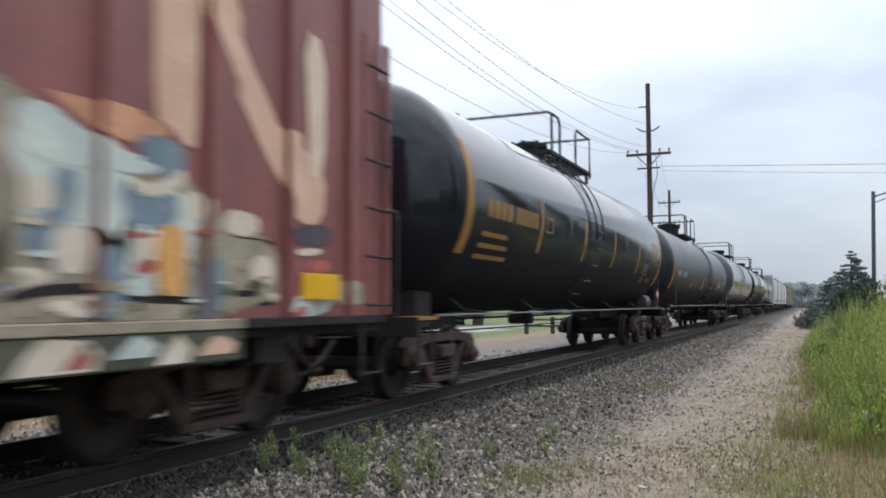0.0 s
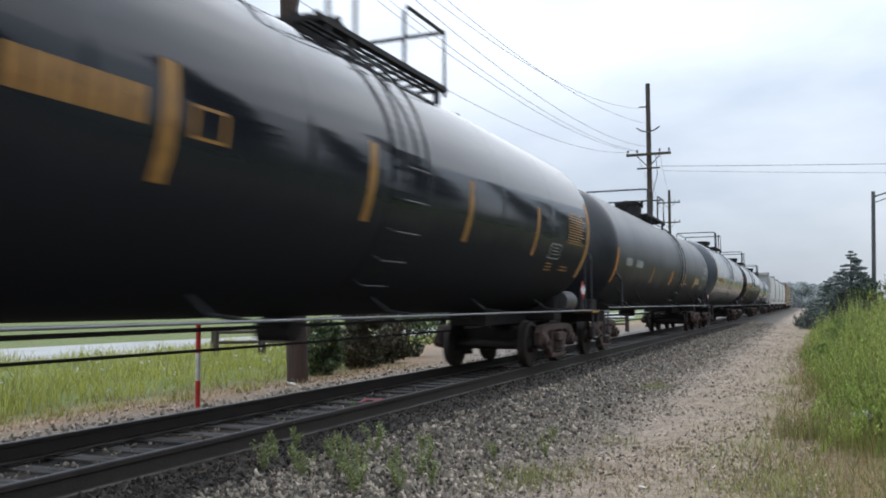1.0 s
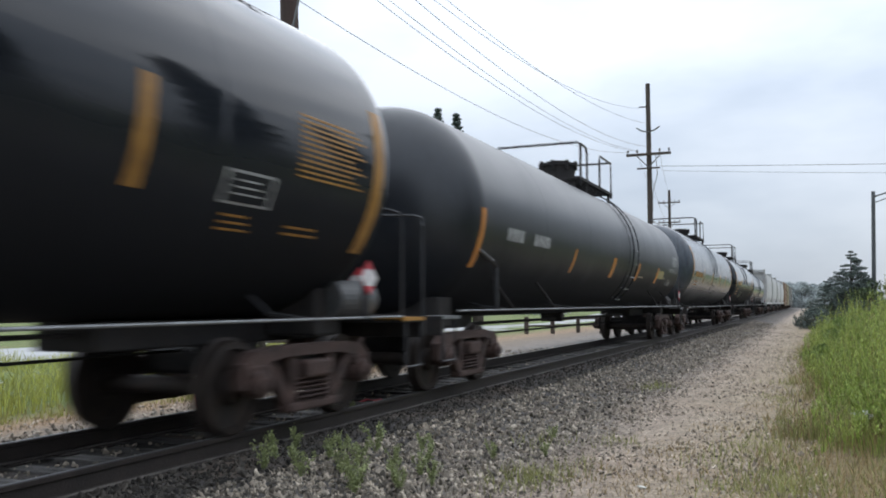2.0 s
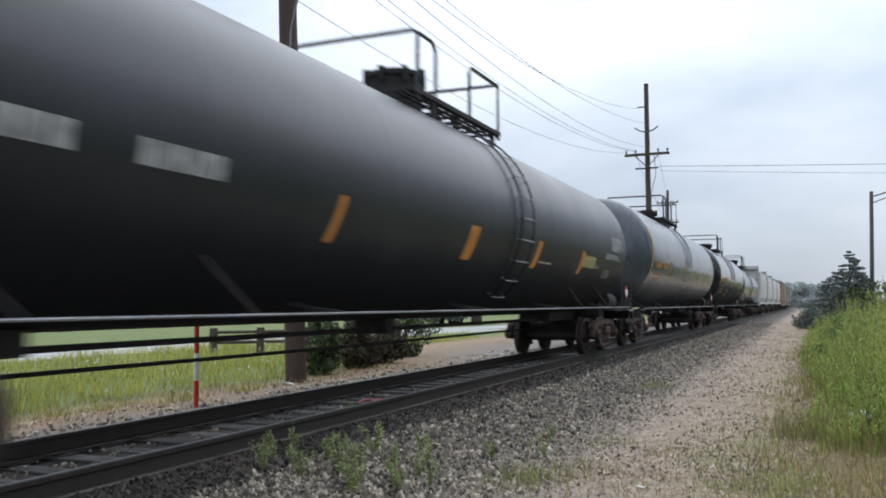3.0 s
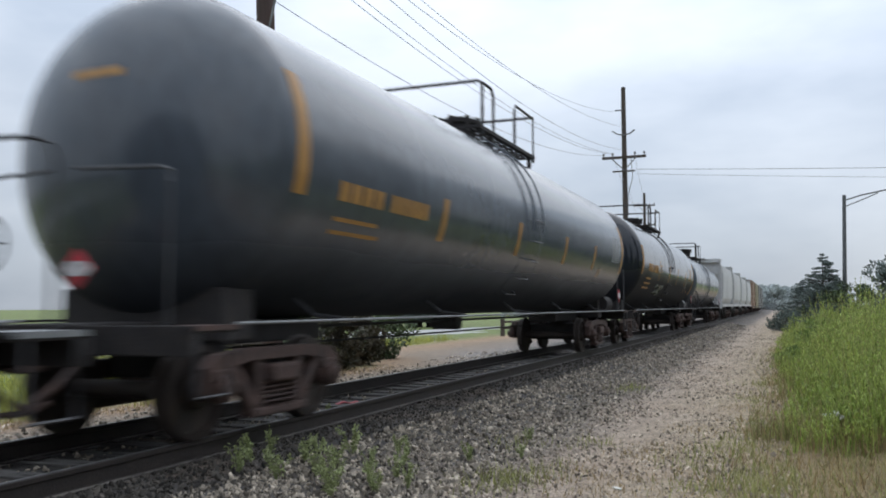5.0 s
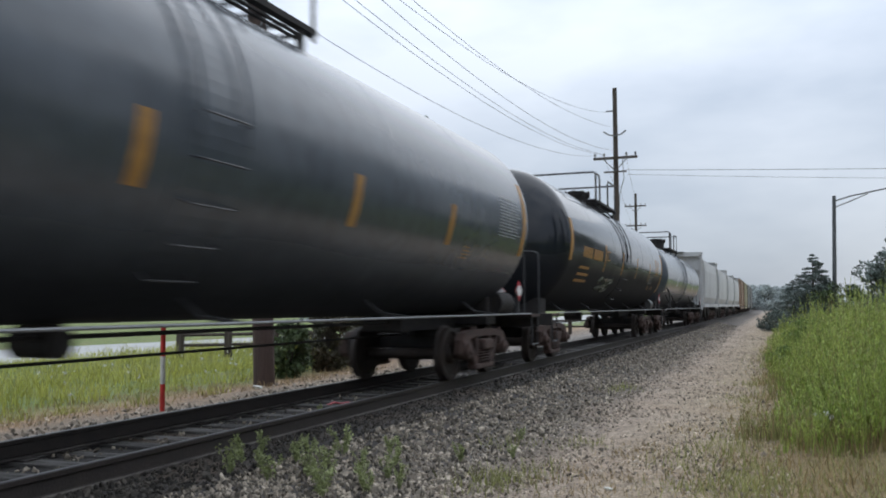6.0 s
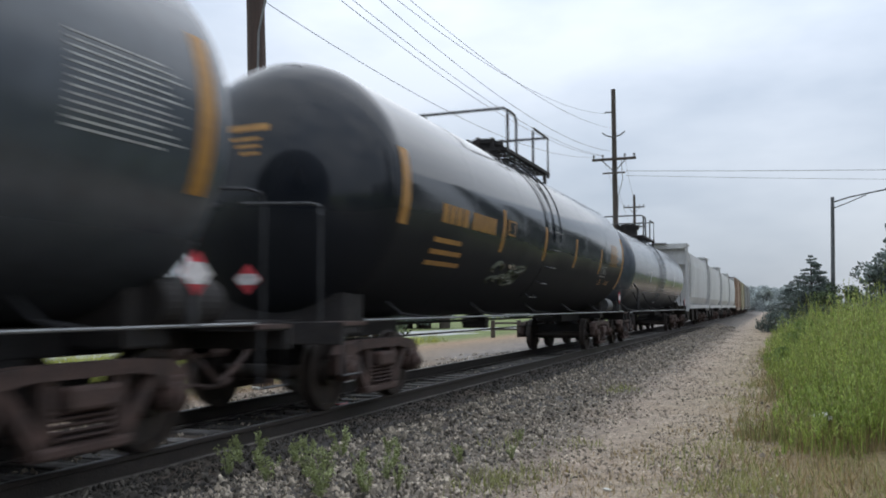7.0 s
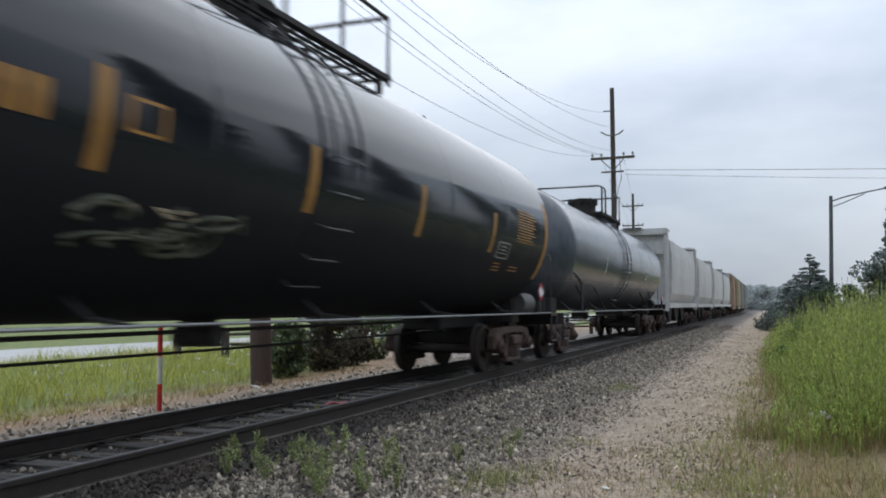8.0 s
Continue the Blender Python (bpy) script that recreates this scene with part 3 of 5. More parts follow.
        part("sill_step", tube([(1.46, end + s * 1.25, 1.0), (1.46, end + s * 1.25, 0.48), (1.46, end + s * 0.85, 0.48), (1.46, end + s * 0.85, 1.0)], 0.02, 6), "pipe_dark", car)
        if style == "plain" and s < 0: part("corner_post", tube([(1.45, end + 0.75, pz), (1.45, end + 0.75, 1.72), (1.45, end + 0.6, 1.8), (1.42, end + 0.1, 1.95)], 0.035, 6), "pipe_dark", car)
        add_truck(car, end - s * (0.1 + inset[0 if s < 0 else 1]))
        add_coupler(car, end + s * 1.3, s)
        # saddle braces on the belly
        for k in (1.6, 3.9):
            if style == "plain": part("brace", tube([(1.44, end - s * k, pz), (1.22, end - s * k - 0.45, zc - math.sqrt(r * r - 1.22 * 1.22) + 0.02)], 0.02, 6), "under", car)
    # brake gear under the belly
    hang, thick = (0.0, 0.03) if style == "plain" else (0.1, 0.022)
    part("brake_pipe", tube([(0.1, 1.0, 0.84 + hang), (0.1, L - 1.0, 0.84 + hang)], thick, 8), "under", car)
    part("train_line", tube([(-0.3, 0.8, 0.62 + hang), (-0.3, L * 0.3, 0.605 + hang), (-0.3, L * 0.5, 0.60 + hang), (-0.3, L * 0.75, 0.61 + hang), (-0.3, L - 0.8, 0.62 + hang)], thick * 0.8, 6), "under", car)
    bm = bmesh.new(); add_cyl(bm, 0.13, (-0.25, L * 0.5 - 0.75, 0.9), (0.25, L * 0.5 - 0.75, 0.9), 20); add_box(bm, -0.15, 0.15, L * 0.5 - 0.87, L * 0.5 - 0.63, 0.86, bot + 0.1)
    part("bottom_outlet", bm, "under", car)
    part("reservoir", cyl(0.21, (0.95, L - 0.05, 1.24), (0.95, L + 0.75, 1.24), 24), "cylinder" if paint == "tank_black" else "under", car, "air reservoir across the end sill")
    bm = bmesh.new()
    for a in range(6):
        add_tube(bm, [(-0.85, -1.25, 1.75), (-0.85 + 0.26 * math.cos(a * math.tau / 6), -1.25, 1.75 + 0.26 * math.sin(a * math.tau / 6))], 0.012, 5)
    add_tube(bm, [(-0.85 + 0.26 * math.cos(a), -1.25, 1.75 + 0.26 * math.sin(a)) for a in np.linspace(0, math.tau, 20)], 0.016, 6)
    part("brake_wheel", bm, "pipe_dark", car)
    pl = L + (0.35 if style == "plain" else -0.1)
    diamond(car, 1.50, pl, 1.46, 0.18)
    part("placard_bracket", box(1.43, 1.487, pl - 0.03, pl + 0.03, 1.03, 1.5), "pipe_dark", car)
    p0 = part("front_placard", prism([(0.18, 1.5), (0.35, 1.33), (0.52, 1.5), (0.35, 1.67)], 0, 0.012), "placard_red", car, "red and white hazard placard")
    p0.matrix_basis = pose(0.0, -1.36, 0, 0, 0, -90)
    p1 = part("placard_band", prism([(0.19, 1.5), (0.25, 1.44), (0.45, 1.44), (0.51, 1.5), (0.45, 1.56), (0.25, 1.56)], 0.012, 0.017), "placard_white", p0)
    # top fittings
    mid = L * 0.5 + 0.1
    top = zc + r
    dh, dr = (0.5, 0.42) if style == "plain" else (0.34, 0.36)
    bm = bmesh.new()
    add_cyl(bm, dr, (0, mid - 0.2, top - 0.1), (0, mid - 0.2, top + dh), 28); add_cyl(bm, dr + 0.05, (0, mid - 0.2, top + dh), (0, mid - 0.2, top + dh + 0.07), 28); add_cyl(bm, dr * 0.7, (0, mid - 0.2, top + dh + 0.06), (0, mid - 0.2, top + dh + 0.13), 28)
    for a in range(8): add_box(bm, -0.04, 0.04, -0.03, 0.03, top + dh - 0.1, top + dh + 0.12, Matrix.Translation(((dr + 0.03) * math.cos(a * 0.785), mid - 0.2 + (dr + 0.03) * math.sin(a * 0.785), 0)))
    part("manway_dome", bm, "under", car, "dark bolted manway dome")
    bm = bmesh.new(); add_cyl(bm, 0.10, (0.05, mid + 1.1, top - 0.05), (0.05, mid + 1.1, top + 0.25), 14); add_cyl(bm, 0.14, (0.05, mid + 1.1, top + 0.14), (0.05, mid + 1.1, top + 0.20), 14)
    part("relief_valve", bm, "under", car)
    bm = bmesh.new()
    for xx in (-0.78, 0.78):
        add_box(bm, xx - 0.05, xx + 0.05, mid - 1.3, mid + 2.25, top + 0.02, top + 0.09)
        add_box(bm, xx - 0.03, xx + 0.03, mid - 0.6, mid - 0.5, top - 0.35, top + 0.04); add_box(bm, xx - 0.03, xx + 0.03, mid + 1.9, mid + 2.0, top - 0.35, top + 0.04)
    for yy in np.arange(mid - 1.3, mid + 2.26, 0.39): add_box(bm, -0.78, 0.78, yy - 0.02, yy + 0.02, top + 0.03, top + 0.08)
    for xx in (0.5, 0.6, 0.7, -0.5, -0.6, -0.7): add_box(bm, xx - 0.02, xx + 0.02, mid - 1.3, mid + 2.25, top + 0.05, top + 0.075)
    part("top_platform", bm, "under", car, "dark grated platform round the manway")
    rz = top + 0.92
    n0, n1 = mid - 1.1, mid + 2.2
    part("railing", tube([(0.8, n0, top - 0.05), (0.8, n0, rz - 0.06), (0.74, n0, rz), (-1.25, n0, rz), (-1.3, n0, rz - 0.06), (-1.3, n0, top - 0.55)], 0.03, 6), "pipe_dark", car)
    part("railing", tube([(0.8, n0, rz - 0.04), (0.8, n0 + 0.5, rz - 0.04), (0.8, n0 + 0.62, rz - 0.16), (0.8, n0 + 0.62, top + 0.05)], 0.028, 6), "pipe_dark", car)
    part("railing", tube([(0.8, n1, top - 0.05), (0.8, n1, rz), (-1.2, n1, rz), (-1.25, n1, rz - 0.06), (-1.25, n1, top - 0.5)], 0.032, 6), "pipe_dark", car)
    part("railing", tube([(0.8, n1, rz - 0.02), (0.8, n1 - 1.25, rz - 0.02), (0.8, n1 - 1.35, rz - 0.12), (0.8, n1 - 1.35, top + 0.05)], 0.028, 6), "pipe_dark", car)
    part("railing", tube([(-1.22, n0, rz - 0.05), (-1.22, n1, rz - 0.05)], 0.022, 6), "pipe_dark", car)
    lm = ladder or mid
    # ladder that follows the side, and the wrap plate behind it
    part("ladder_plate", shell_patch(lm - 1.1, lm - 0.15, -52, 58, r, zc, thick=0.006), paint, car, "worn wrap plate under the ladder")
    for yy in (lm - 0.96, lm - 0.34):
        arc = [radians(a) for a in range(66, -54 if style == "plain" else -8, -6)]
        part("ladder_stringer", tube([((r + 0.07) * math.cos(a), yy, zc + (r + 0.07) * math.sin(a)) for a in arc], 0.016, 5), paint, car)
    for a in range(-48, 40 if style == "plain" else 4, 12):
        q = r + 0.10
        c, s_ = math.cos(radians(a)), math.sin(radians(a))
        part("rung", tube([((q - 0.11) * c, lm - 0.95, zc + (q - 0.11) * s_), (q * c, lm - 0.93, zc + q * s_), (q * c, lm - 0.37, zc + q * s_), ((q - 0.11) * c, lm - 0.35, zc + (q - 0.11) * s_)], 0.010, 5), "pipe" if style == "plain" else "pipe_dark", car)
    train.append((car, y0))
    return car

def stripe(car, y, a0, a1, r, zc, material="orange", w=0.13, name="reflective_stripe", skew=0.0):
    part(name, shell_patch(y, y + w, a0, a1, r, zc, skew=skew), material, car, {"orange": "amber reflective stripe", "orange_fresh": "slanted orange reflective stripe"}.get(material, "faded white stripe"))

def text_bars(car, y, width, a0, a1, chars, r, zc, material, name="lettering_bar", gap=0.25):
    """Lettering as plain bars: one upright block for each character."""
    step = width / chars
    for k in range(chars):
        part(name, shell_patch(y + k * step, y + (k + 1 - gap) * step, a0, a1, r, zc), material, car)

def line_bars(car, y, width, a_top, a_step, count, r, zc, material, h=1.6):
    for k in range(count):
        part("lettering_line", shell_patch(y, y + width * (0.8 + 0.2 * ((k * 7) % 3) / 2), a_top - k * a_step - h, a_top - k * a_step, r, zc), material, car)

def amber_marks(car, r, zc, L, dy=0.0, da=0.0, near=(-30, 26), extra=0.0):
    stripe(car, -0.05, near[0], near[1], r, zc, w=0.24)
    stripe(car, L - 0.2, -36, 18, r, zc, w=0.2)
    text_bars(car, dy + 0.75, 1.1, da - 9.5, da - 0.5, 4, r, zc, "orange", gap=0.32)
    text_bars(car, dy + 1.98, 1.15, da - 9.5, da - 0.5, 6, r, zc, "orange", gap=0.32)
    line_bars(car, dy + 0.65, 1.3, da - 17, 6.0, 3, r, zc, "orange", 2.4)
    for y, a0, a1 in ((3.25 + extra, -23, 8), (6.25, -23, 6), (9.0, -24, 5), (12.0, -25, 3)): stripe(car, dy + y, da + a0 * (1 + da * 0.08), da + a1 * (1 + da * 0.08), r, zc)
    bm = shell_patch(dy + 3.55 + extra, dy + 3.95 + extra, -10, -1, r, zc); part("data_panel", bm, "orange", car, "small amber data panel")
    part("data_panel_inner", shell_patch(dy + 3.6 + extra, dy + 3.9 + extra, -9, -2, r + 0.004, zc), "tank_black", car)
    part("data_panel", shell_patch(13.0, 13.65, -25, -15, r, zc), "white_mark", car, "white-framed data panel")
    part("data_panel_inner", shell_patch(13.04, 13.61, -24.2, -15.8, r + 0.004, zc), "tank_black", car)
    line_bars(car, 13.12, 0.4, -17.5, 2.0, 3, r + 0.008, zc, "white_mark", 0.5)
    line_bars(car, 13.95, 1.15, 7, 1.75, 12, r, zc, "orange", 0.7)
    line_bars(car, 13.1, 0.4, -28, 2.2, 3, r, zc, "orange", 0.7)
    line_bars(car, 14.0, 0.6, -29, 2.4, 2, r, zc, "orange", 0.8)
    part("head_lettering", head_bar(0.15, 0.75, 0.62, 0.70, r, zc), "orange", car, "amber lettering bar on the tank head")
    for k in range(3):
        part("head_lettering", head_bar(0.25, 0.68 - k * 0.08, 0.50 - k * 0.09, 0.54 - k * 0.09, r, zc), "orange", car)

def head_bar(x0, x1, z0, z1, r, zc):
    """A painted bar on the dished near end; x and z in metres from its middle."""
    bm = bmesh.new()
    n = 6
    rows = []
    for i in range(n + 1):
        x = -(x0 + (x1 - x0) * i / n) + 0.35
        rows.append([bm.verts.new((x, -0.5 * math.sqrt(max(0.01, r * r - x * x - z * z)) - d, zc + z)) for z, d in ((z0, -0.01), (z0, 0.006), (z1, 0.006), (z1, -0.01))])
    for p, q in zip(rows, rows[1:]):
        for k in range(3): bm.faces.new((p[k], p[k + 1], q[k + 1], q[k]))
    bmesh.ops.recalc_face_normals(bm, faces=bm.faces)
    return bm

RA, ZA = 1.62, 2.67
car_a = tank_car(10.25, 15.5, RA, ZA, "tank_black", "glossy black tank car with amber stripes and lettering bars", "amber", inset=(0.3, 0.35))
amber_marks(car_a, RA, ZA, 15.5)

RB, ZB = 1.55, 2.52
car_b = tank_car(28.9, 18.9, RB, ZB, "tank_dull", "long satin black tank car with slanted orange stripes", "plain", 1.10, 11.5, (0.6, 0.1))
stripe(car_b, -0.05, -32, 0, RB, ZB, "orange_fresh", w=0.14)
for y in (5.05, 8.55): stripe(car_b, y, -28, -10, RB, ZB, "orange_fresh", w=0.12, skew=0.1)
for y in (11.65, 14.7): stripe(car_b, y, -28, -10, RB, ZB, "orange_fresh", w=0.22, skew=0.1)
stripe(car_b, 8.65, -28, -10, RB, ZB, "orange_fresh", w=0.2, skew=0.1)
text_bars(car_b, 1.1, 0.8, -14, -7, 4, RB, ZB, "white_mark")
text_bars(car_b, 2.45, 0.95, -14, -7, 6, RB, ZB, "white_mark")
part("yellow_label", shell_patch(14.98, 16.0, -22, -13, RB, ZB), "yellow_mark", car_b, "pale yellow instruction label")
line_bars(car_b, 15.06, 0.85, -15, 1.8, 4, RB + 0.004, ZB, "g_tan", 0.4)
line_bars(car_b, 17.4, 1.2, 7, 1.5, 8, RB, ZB, "white_mark", 0.9)
line_bars(car_b, 16.9, 1.5, -8, 1.6, 3, RB, ZB, "white_mark", 1.0)
line_bars(car_b, 17.0, 0.7, -22, 2.0, 4, RB, ZB, "white_mark", 0.7)
line_bars(car_b, 15.9, 0.6, -19, 1.8, 2, RB, ZB, "g_tan", 0.6)
part("streak", shell_patch(12.0, 12.75, -24, -22.8, RB, ZB), "g_tan", car_b)

car_c = tank_car(51.5, 16.85, RA, ZA, "tank_grey", "weathered charcoal tank car with amber stripes", "amber", inset=(0.45, 0.65))
stripe(car_c, -0.05, -16, 26, RA, ZA, w=0.2)
stripe(car_c, 16.6, -22, 24, RA, ZA, w=0.2)
for y in (3.55, 6.95, 10.25, 13.1): stripe(car_c, y, -23, -3, RA, ZA, w=0.16)
text_bars(car_c, 0.8, 1.05, -15, -8, 4, RA, ZA, "orange"); text_bars(car_c, 2.0, 1.1, -15, -8, 6, RA, ZA, "orange")
line_bars(car_c, 0.8, 1.2, -21, 5, 2, RA, ZA, "orange", 1.5)
line_bars(car_c, 15.3, 1.15, 10, 1.8, 13, RA, ZA, "white_mark", 0.6)
line_bars(car_c, 13.9, 0.3, -22, 2.0, 4, RA, ZA, "orange", 0.6)
part("head_lettering", head_bar(0.15, 0.75, 0.62, 0.70, RA, ZA), "orange", car_c)

car_d = tank_car(72.0, 16.0, RA, ZA, "tank_black", "glossy black tank car with amber lettering and faint graffiti", "amber", inset=(0.45, 0.5))
amber_marks(car_d, RA, ZA, 16.0, 0.56, -2.5, (-17, 16), 0.22)
def scribble(car, y, z_a, seed, r, zc):
    rng = random.Random(seed)
    # loops and flicks of a rounded tag
    for k in range(15):
        cy, ca, w, h = y + rng.uniform(0.2, 1.7), z_a + rng.uniform(-5, 6), rng.uniform(0.12, 0.4), rng.uniform(1.5, 5.0)
        a0, sweep = rng.uniform(0, 6.28), rng.uniform(2.0, 4.6)
        line = []
        for t in np.linspace(a0, a0 + sweep, 12):
            a = radians(ca + h * math.sin(t)); q = r + 0.002 + 0.0006 * k
            line.append((q * math.cos(a), cy + w * math.cos(t) + 0.25 * w * math.sin(t), zc + q * math.sin(a)))
        part("graffiti_stroke", tube(line, rng.uniform(0.012, 0.028), 5), "g_faint" if k % 3 else "g_moss", car, "faint greenish spray-paint stroke")
    for k in range(6):
        y1 = y + rng.uniform(0.0, 1.6); a = z_a + rng.uniform(4, 8)
        part("graffiti_stroke", shell_patch(y1, y1 + rng.uniform(0.06, 0.2), a, a + rng.uniform(0.7, 1.6), r + 0.012 + 0.0007 * k, zc, skew=rng.uniform(-0.1, 0.1)), "g_tan", car, "faint pale spray-paint dab")
scribble(car_d, 4.05, -34, 3, RA, ZA)

car_e = tank_car(91.2, 16.3, 1.50, 2.56, "tank_grey", "smaller charcoal tank car with a streaked shell", "plain")
for y in (4, 8, 12): stripe(car_e, y, -18, -2, 1.50, 2.56, "white_mark")

# ---- box car ----
def box_car(y_end, length, paint, label, detail):
    """Origin at the trailing end; the body reaches back along -y."""
    car = tagged(new("box_car"), label, "boxcar", "box cars of the train")
    L = length
    for s in (-1, 1):
        part("side_wall", box(s * 1.54 - 0.03, s * 1.54 + 0.03, -L, -0.05, 1.08, 4.75), paint, car)
        part("side_sill", box(s * 1.57 - 0.06, s * 1.57 + 0.06, -L + 2.4, -2.45, 0.76, 1.0, bevel=0.02), "g_moss" if detail else paint, car, "grimy mossy-green sill")
        part("sill_flange", box(s * 1.57 - 0.08, s * 1.57 + 0.08, -L, -2.45, 1.0, 1.08, bevel=0.01), "g_tan" if detail else "under", car)
        part("sill_flange", box(s * 1.57 - 0.08, s * 1.57 + 0.08, -2.45, -0.1, 1.0, 1.08, bevel=0.01), "under", car)
        y = -0.62
        while y > -L + 0.3:
            w = 0.16
            if not (-10.1 < y < -6.9):
                part("side_post", prism([(y - w, 1.08), (y + w, 1.08), (y + w, 4.7), (y - w, 4.7)], s * 1.57, s * 1.64), paint, car)
            y -= 1.04
    part("end_wall", box(-1.54, 1.54, -0.05, 0.03, 1.0, 4.75), paint, car)
    for k in range(7): part("end_rib", box(-1.5, 1.5, 0.02, 0.10, 1.2 + k * 0.5, 1.42 + k * 0.5, bevel=0.04), paint, car)
    part("end_wall", box(-1.54, 1.54, -L - 0.03, -L + 0.05, 1.0, 4.75), paint, car)
    bm = prism([(-L - 0.1, 4.72), (0.1, 4.72), (0.1, 4.80), (-L - 0.1, 4.80)], -1.6, 1.6); add_box(bm, -0.9, 0.9, -L, 0, 4.78, 4.92)
    part("roof", bm, "far_grey", car)
    part("floor_frame", box(-1.5, 1.5, -L, 0, 0.92, 1.08), "under", car)
    bm = box(-0.3, 0.3, -L - 0.4, 0.4, 0.62, 0.95); add_box(bm, -1.45, 1.45, -2.0, -1.6, 0.7, 0.95); add_box(bm, -1.45, 1.45, -L + 1.6, -L + 2.0, 0.7, 0.95)
    part("centre_sill", bm, "under", car)
    part("door", box(1.58, 1.66, -10.0, -7.0, 1.15, 4.55, bevel=0.02), paint, car)
    for k in range(6): part("rung", tube([(1.60, -0.5, 1.18 + k * 0.48), (1.68, -0.5, 1.18 + k * 0.48), (1.68, -0.06, 1.18 + k * 0.48), (1.60, -0.06, 1.18 + k * 0.48)], 0.016, 5), "under" if detail else paint, car)
    for yy in (-0.52, -0.04): part("ladder_stringer", box(1.60, 1.66, yy - 0.03, yy + 0.03, 1.08, 3.9), paint, car)
    if detail: part("rust_strip", box(1.57, 1.605, -0.60, -0.44, 1.2, 2.2), "g_orange", car, "orange-brown primer strip beside the ladder")
    part("sill_step", tube([(1.6, -0.12, 1.05), (1.6, -0.12, 0.5), (1.6, -0.5, 0.5), (1.6, -0.5, 1.05)], 0.02, 5), "pipe_dark", car)
    for yy in (-2.0, -L + 2.0): add_truck(car, yy)
    add_coupler(car, 0.1, 1)
    train.append((car, y_end))
    return car

def spray(car, material, poly, lift, label):
    """A flat patch of paint on the wall; rounded outline."""
    pts = []
    poly = [(y + 0.22, z) for y, z in poly]
    n = len(poly)
    for k in range(n):
        p, q = Vector((*poly[k], 0)), Vector((*poly[(k + 1) % n], 0))
        pts += [p.lerp(q, 0.22), p.lerp(q, 0.78)]
    part("graffiti", prism([(p.x, p.y) for p in pts], 1.568, 1.574 + lift), material, car, label)
    # the same paint on the raised posts it crosses
    def cut(line, y, s):
        kept = []
        for p, q in zip(line, line[1:] + line[:1]):
            inside, then = (p[0] - y) * s >= 0, (q[0] - y) * s >= 0
            if inside: kept.append(p)
            if inside != then:
                f = (y - p[0]) / (q[0] - p[0])
                kept.append((y, p[1] + (q[1] - p[1]) * f))
        return kept
    flat = [(p.x, p.y) for p in pts]
    y = -0.62
    while y > -16:
        strip = cut(flat, y - 0.16, 1)
        if len(strip) > 2: strip = cut(strip, y + 0.16, -1)
        if len(strip) > 2 and max(p[0] for p in strip) - min(p[0] for p in strip) > 0.03: part("graffiti", prism(strip, 1.638, 1.643 + lift), material, car)
        y -= 1.04

car_box = box_car(7.88, 16.6, "box_red", "oxide red boxcar covered in pastel graffiti", True)
S = lambda m, lift, label, *poly: spray(car_box, m, list(poly), lift, label)
S("g_peach", 0.004, "peach spray-painted bar", (-3.63, 3.9), (-3.17, 3.9), (-3.16, 2.36), (-3.28, 2.31), (-3.45, 2.44), (-3.62, 2.47))
S("g_peach", 0.006, "peach spray-painted diagonal", (-3.45, 3.9), (-3.05, 3.9), (-2.59, 3.19), (-2.26, 2.85), (-2.13, 2.67), (-1.9, 2.69), (-1.85, 2.51), (-1.38, 2.4), (-1.41, 1.92), (-1.96, 1.87), (-1.97, 2.13), (-2.25, 2.33), (-2.47, 2.58), (-2.93, 3.1))
S("g_bone", 0.008, "cream spray-painted bar", (-1.85, 3.6), (-1.4, 3.65), (-1.38, 2.36), (-1.78, 2.31), (-1.76, 2.56))
S("g_tan", 0.001, "khaki ground coat", (-6.4, 1.085), (-6.4, 2.5), (-4.75, 2.48), (-4.3, 2.2), (-3.7, 2.1), (-3.2, 2.1), (-2.95, 1.78), (-2.15, 1.74), (-2.1, 1.085))
S("g_teal", 0.002, "pale teal ground coat", (-4.75, 1.7), (-4.75, 2.3), (-4.2, 2.15), (-3.9, 2.0), (-3.3, 2.0), (-3.1, 1.75), (-3.3, 1.3), (-4.0, 1.4))
S("under", 0.0025, "dark outline stroke", (-4.0, 1.42), (-3.95, 1.98), (-3.88, 1.98), (-3.9, 1.42))
S("under", 0.0025, "dark outline stroke", (-3.0, 1.1), (-2.96, 1.72), (-2.2, 1.72), (-2.2, 1.67), (-2.9, 1.67), (-2.93, 1.1))
S("under", 0.0025, "dark outline stroke", (-3.95, 1.2), (-3.95, 1.26), (-2.2, 1.22), (-2.2, 1.17))
S("g_orange", 0.004, "burnt orange stroke", (-4.53, 2.46), (-4.27, 2.47), (-3.96, 2.48), (-3.65, 2.46), (-3.48, 2.44), (-3.45, 2.37), (-3.71, 2.32), (-3.93, 2.23), (-4.1, 2.27), (-4.32, 2.36))
S("g_teal", 0.006, "pale teal swoosh", (-4.74, 2.31), (-4.62, 2.38), (-4.47, 2.38), (-4.32, 2.3), (-4.07, 2.24), (-3.95, 2.17), (-3.58, 2.17), (-3.54, 2.1), (-3.89, 2.03), (-4.23, 2.05), (-4.41, 2.01), (-4.61, 2.06), (-4.72, 2.14))
S("g_blue", 0.007, "pale slate-blue cap", (-3.85, 2.21), (-3.78, 2.31), (-3.58, 2.36), (-3.34, 2.32), (-3.28, 2.18), (-3.33, 2.05), (-3.51, 2.0), (-3.54, 2.14), (-3.77, 2.16))
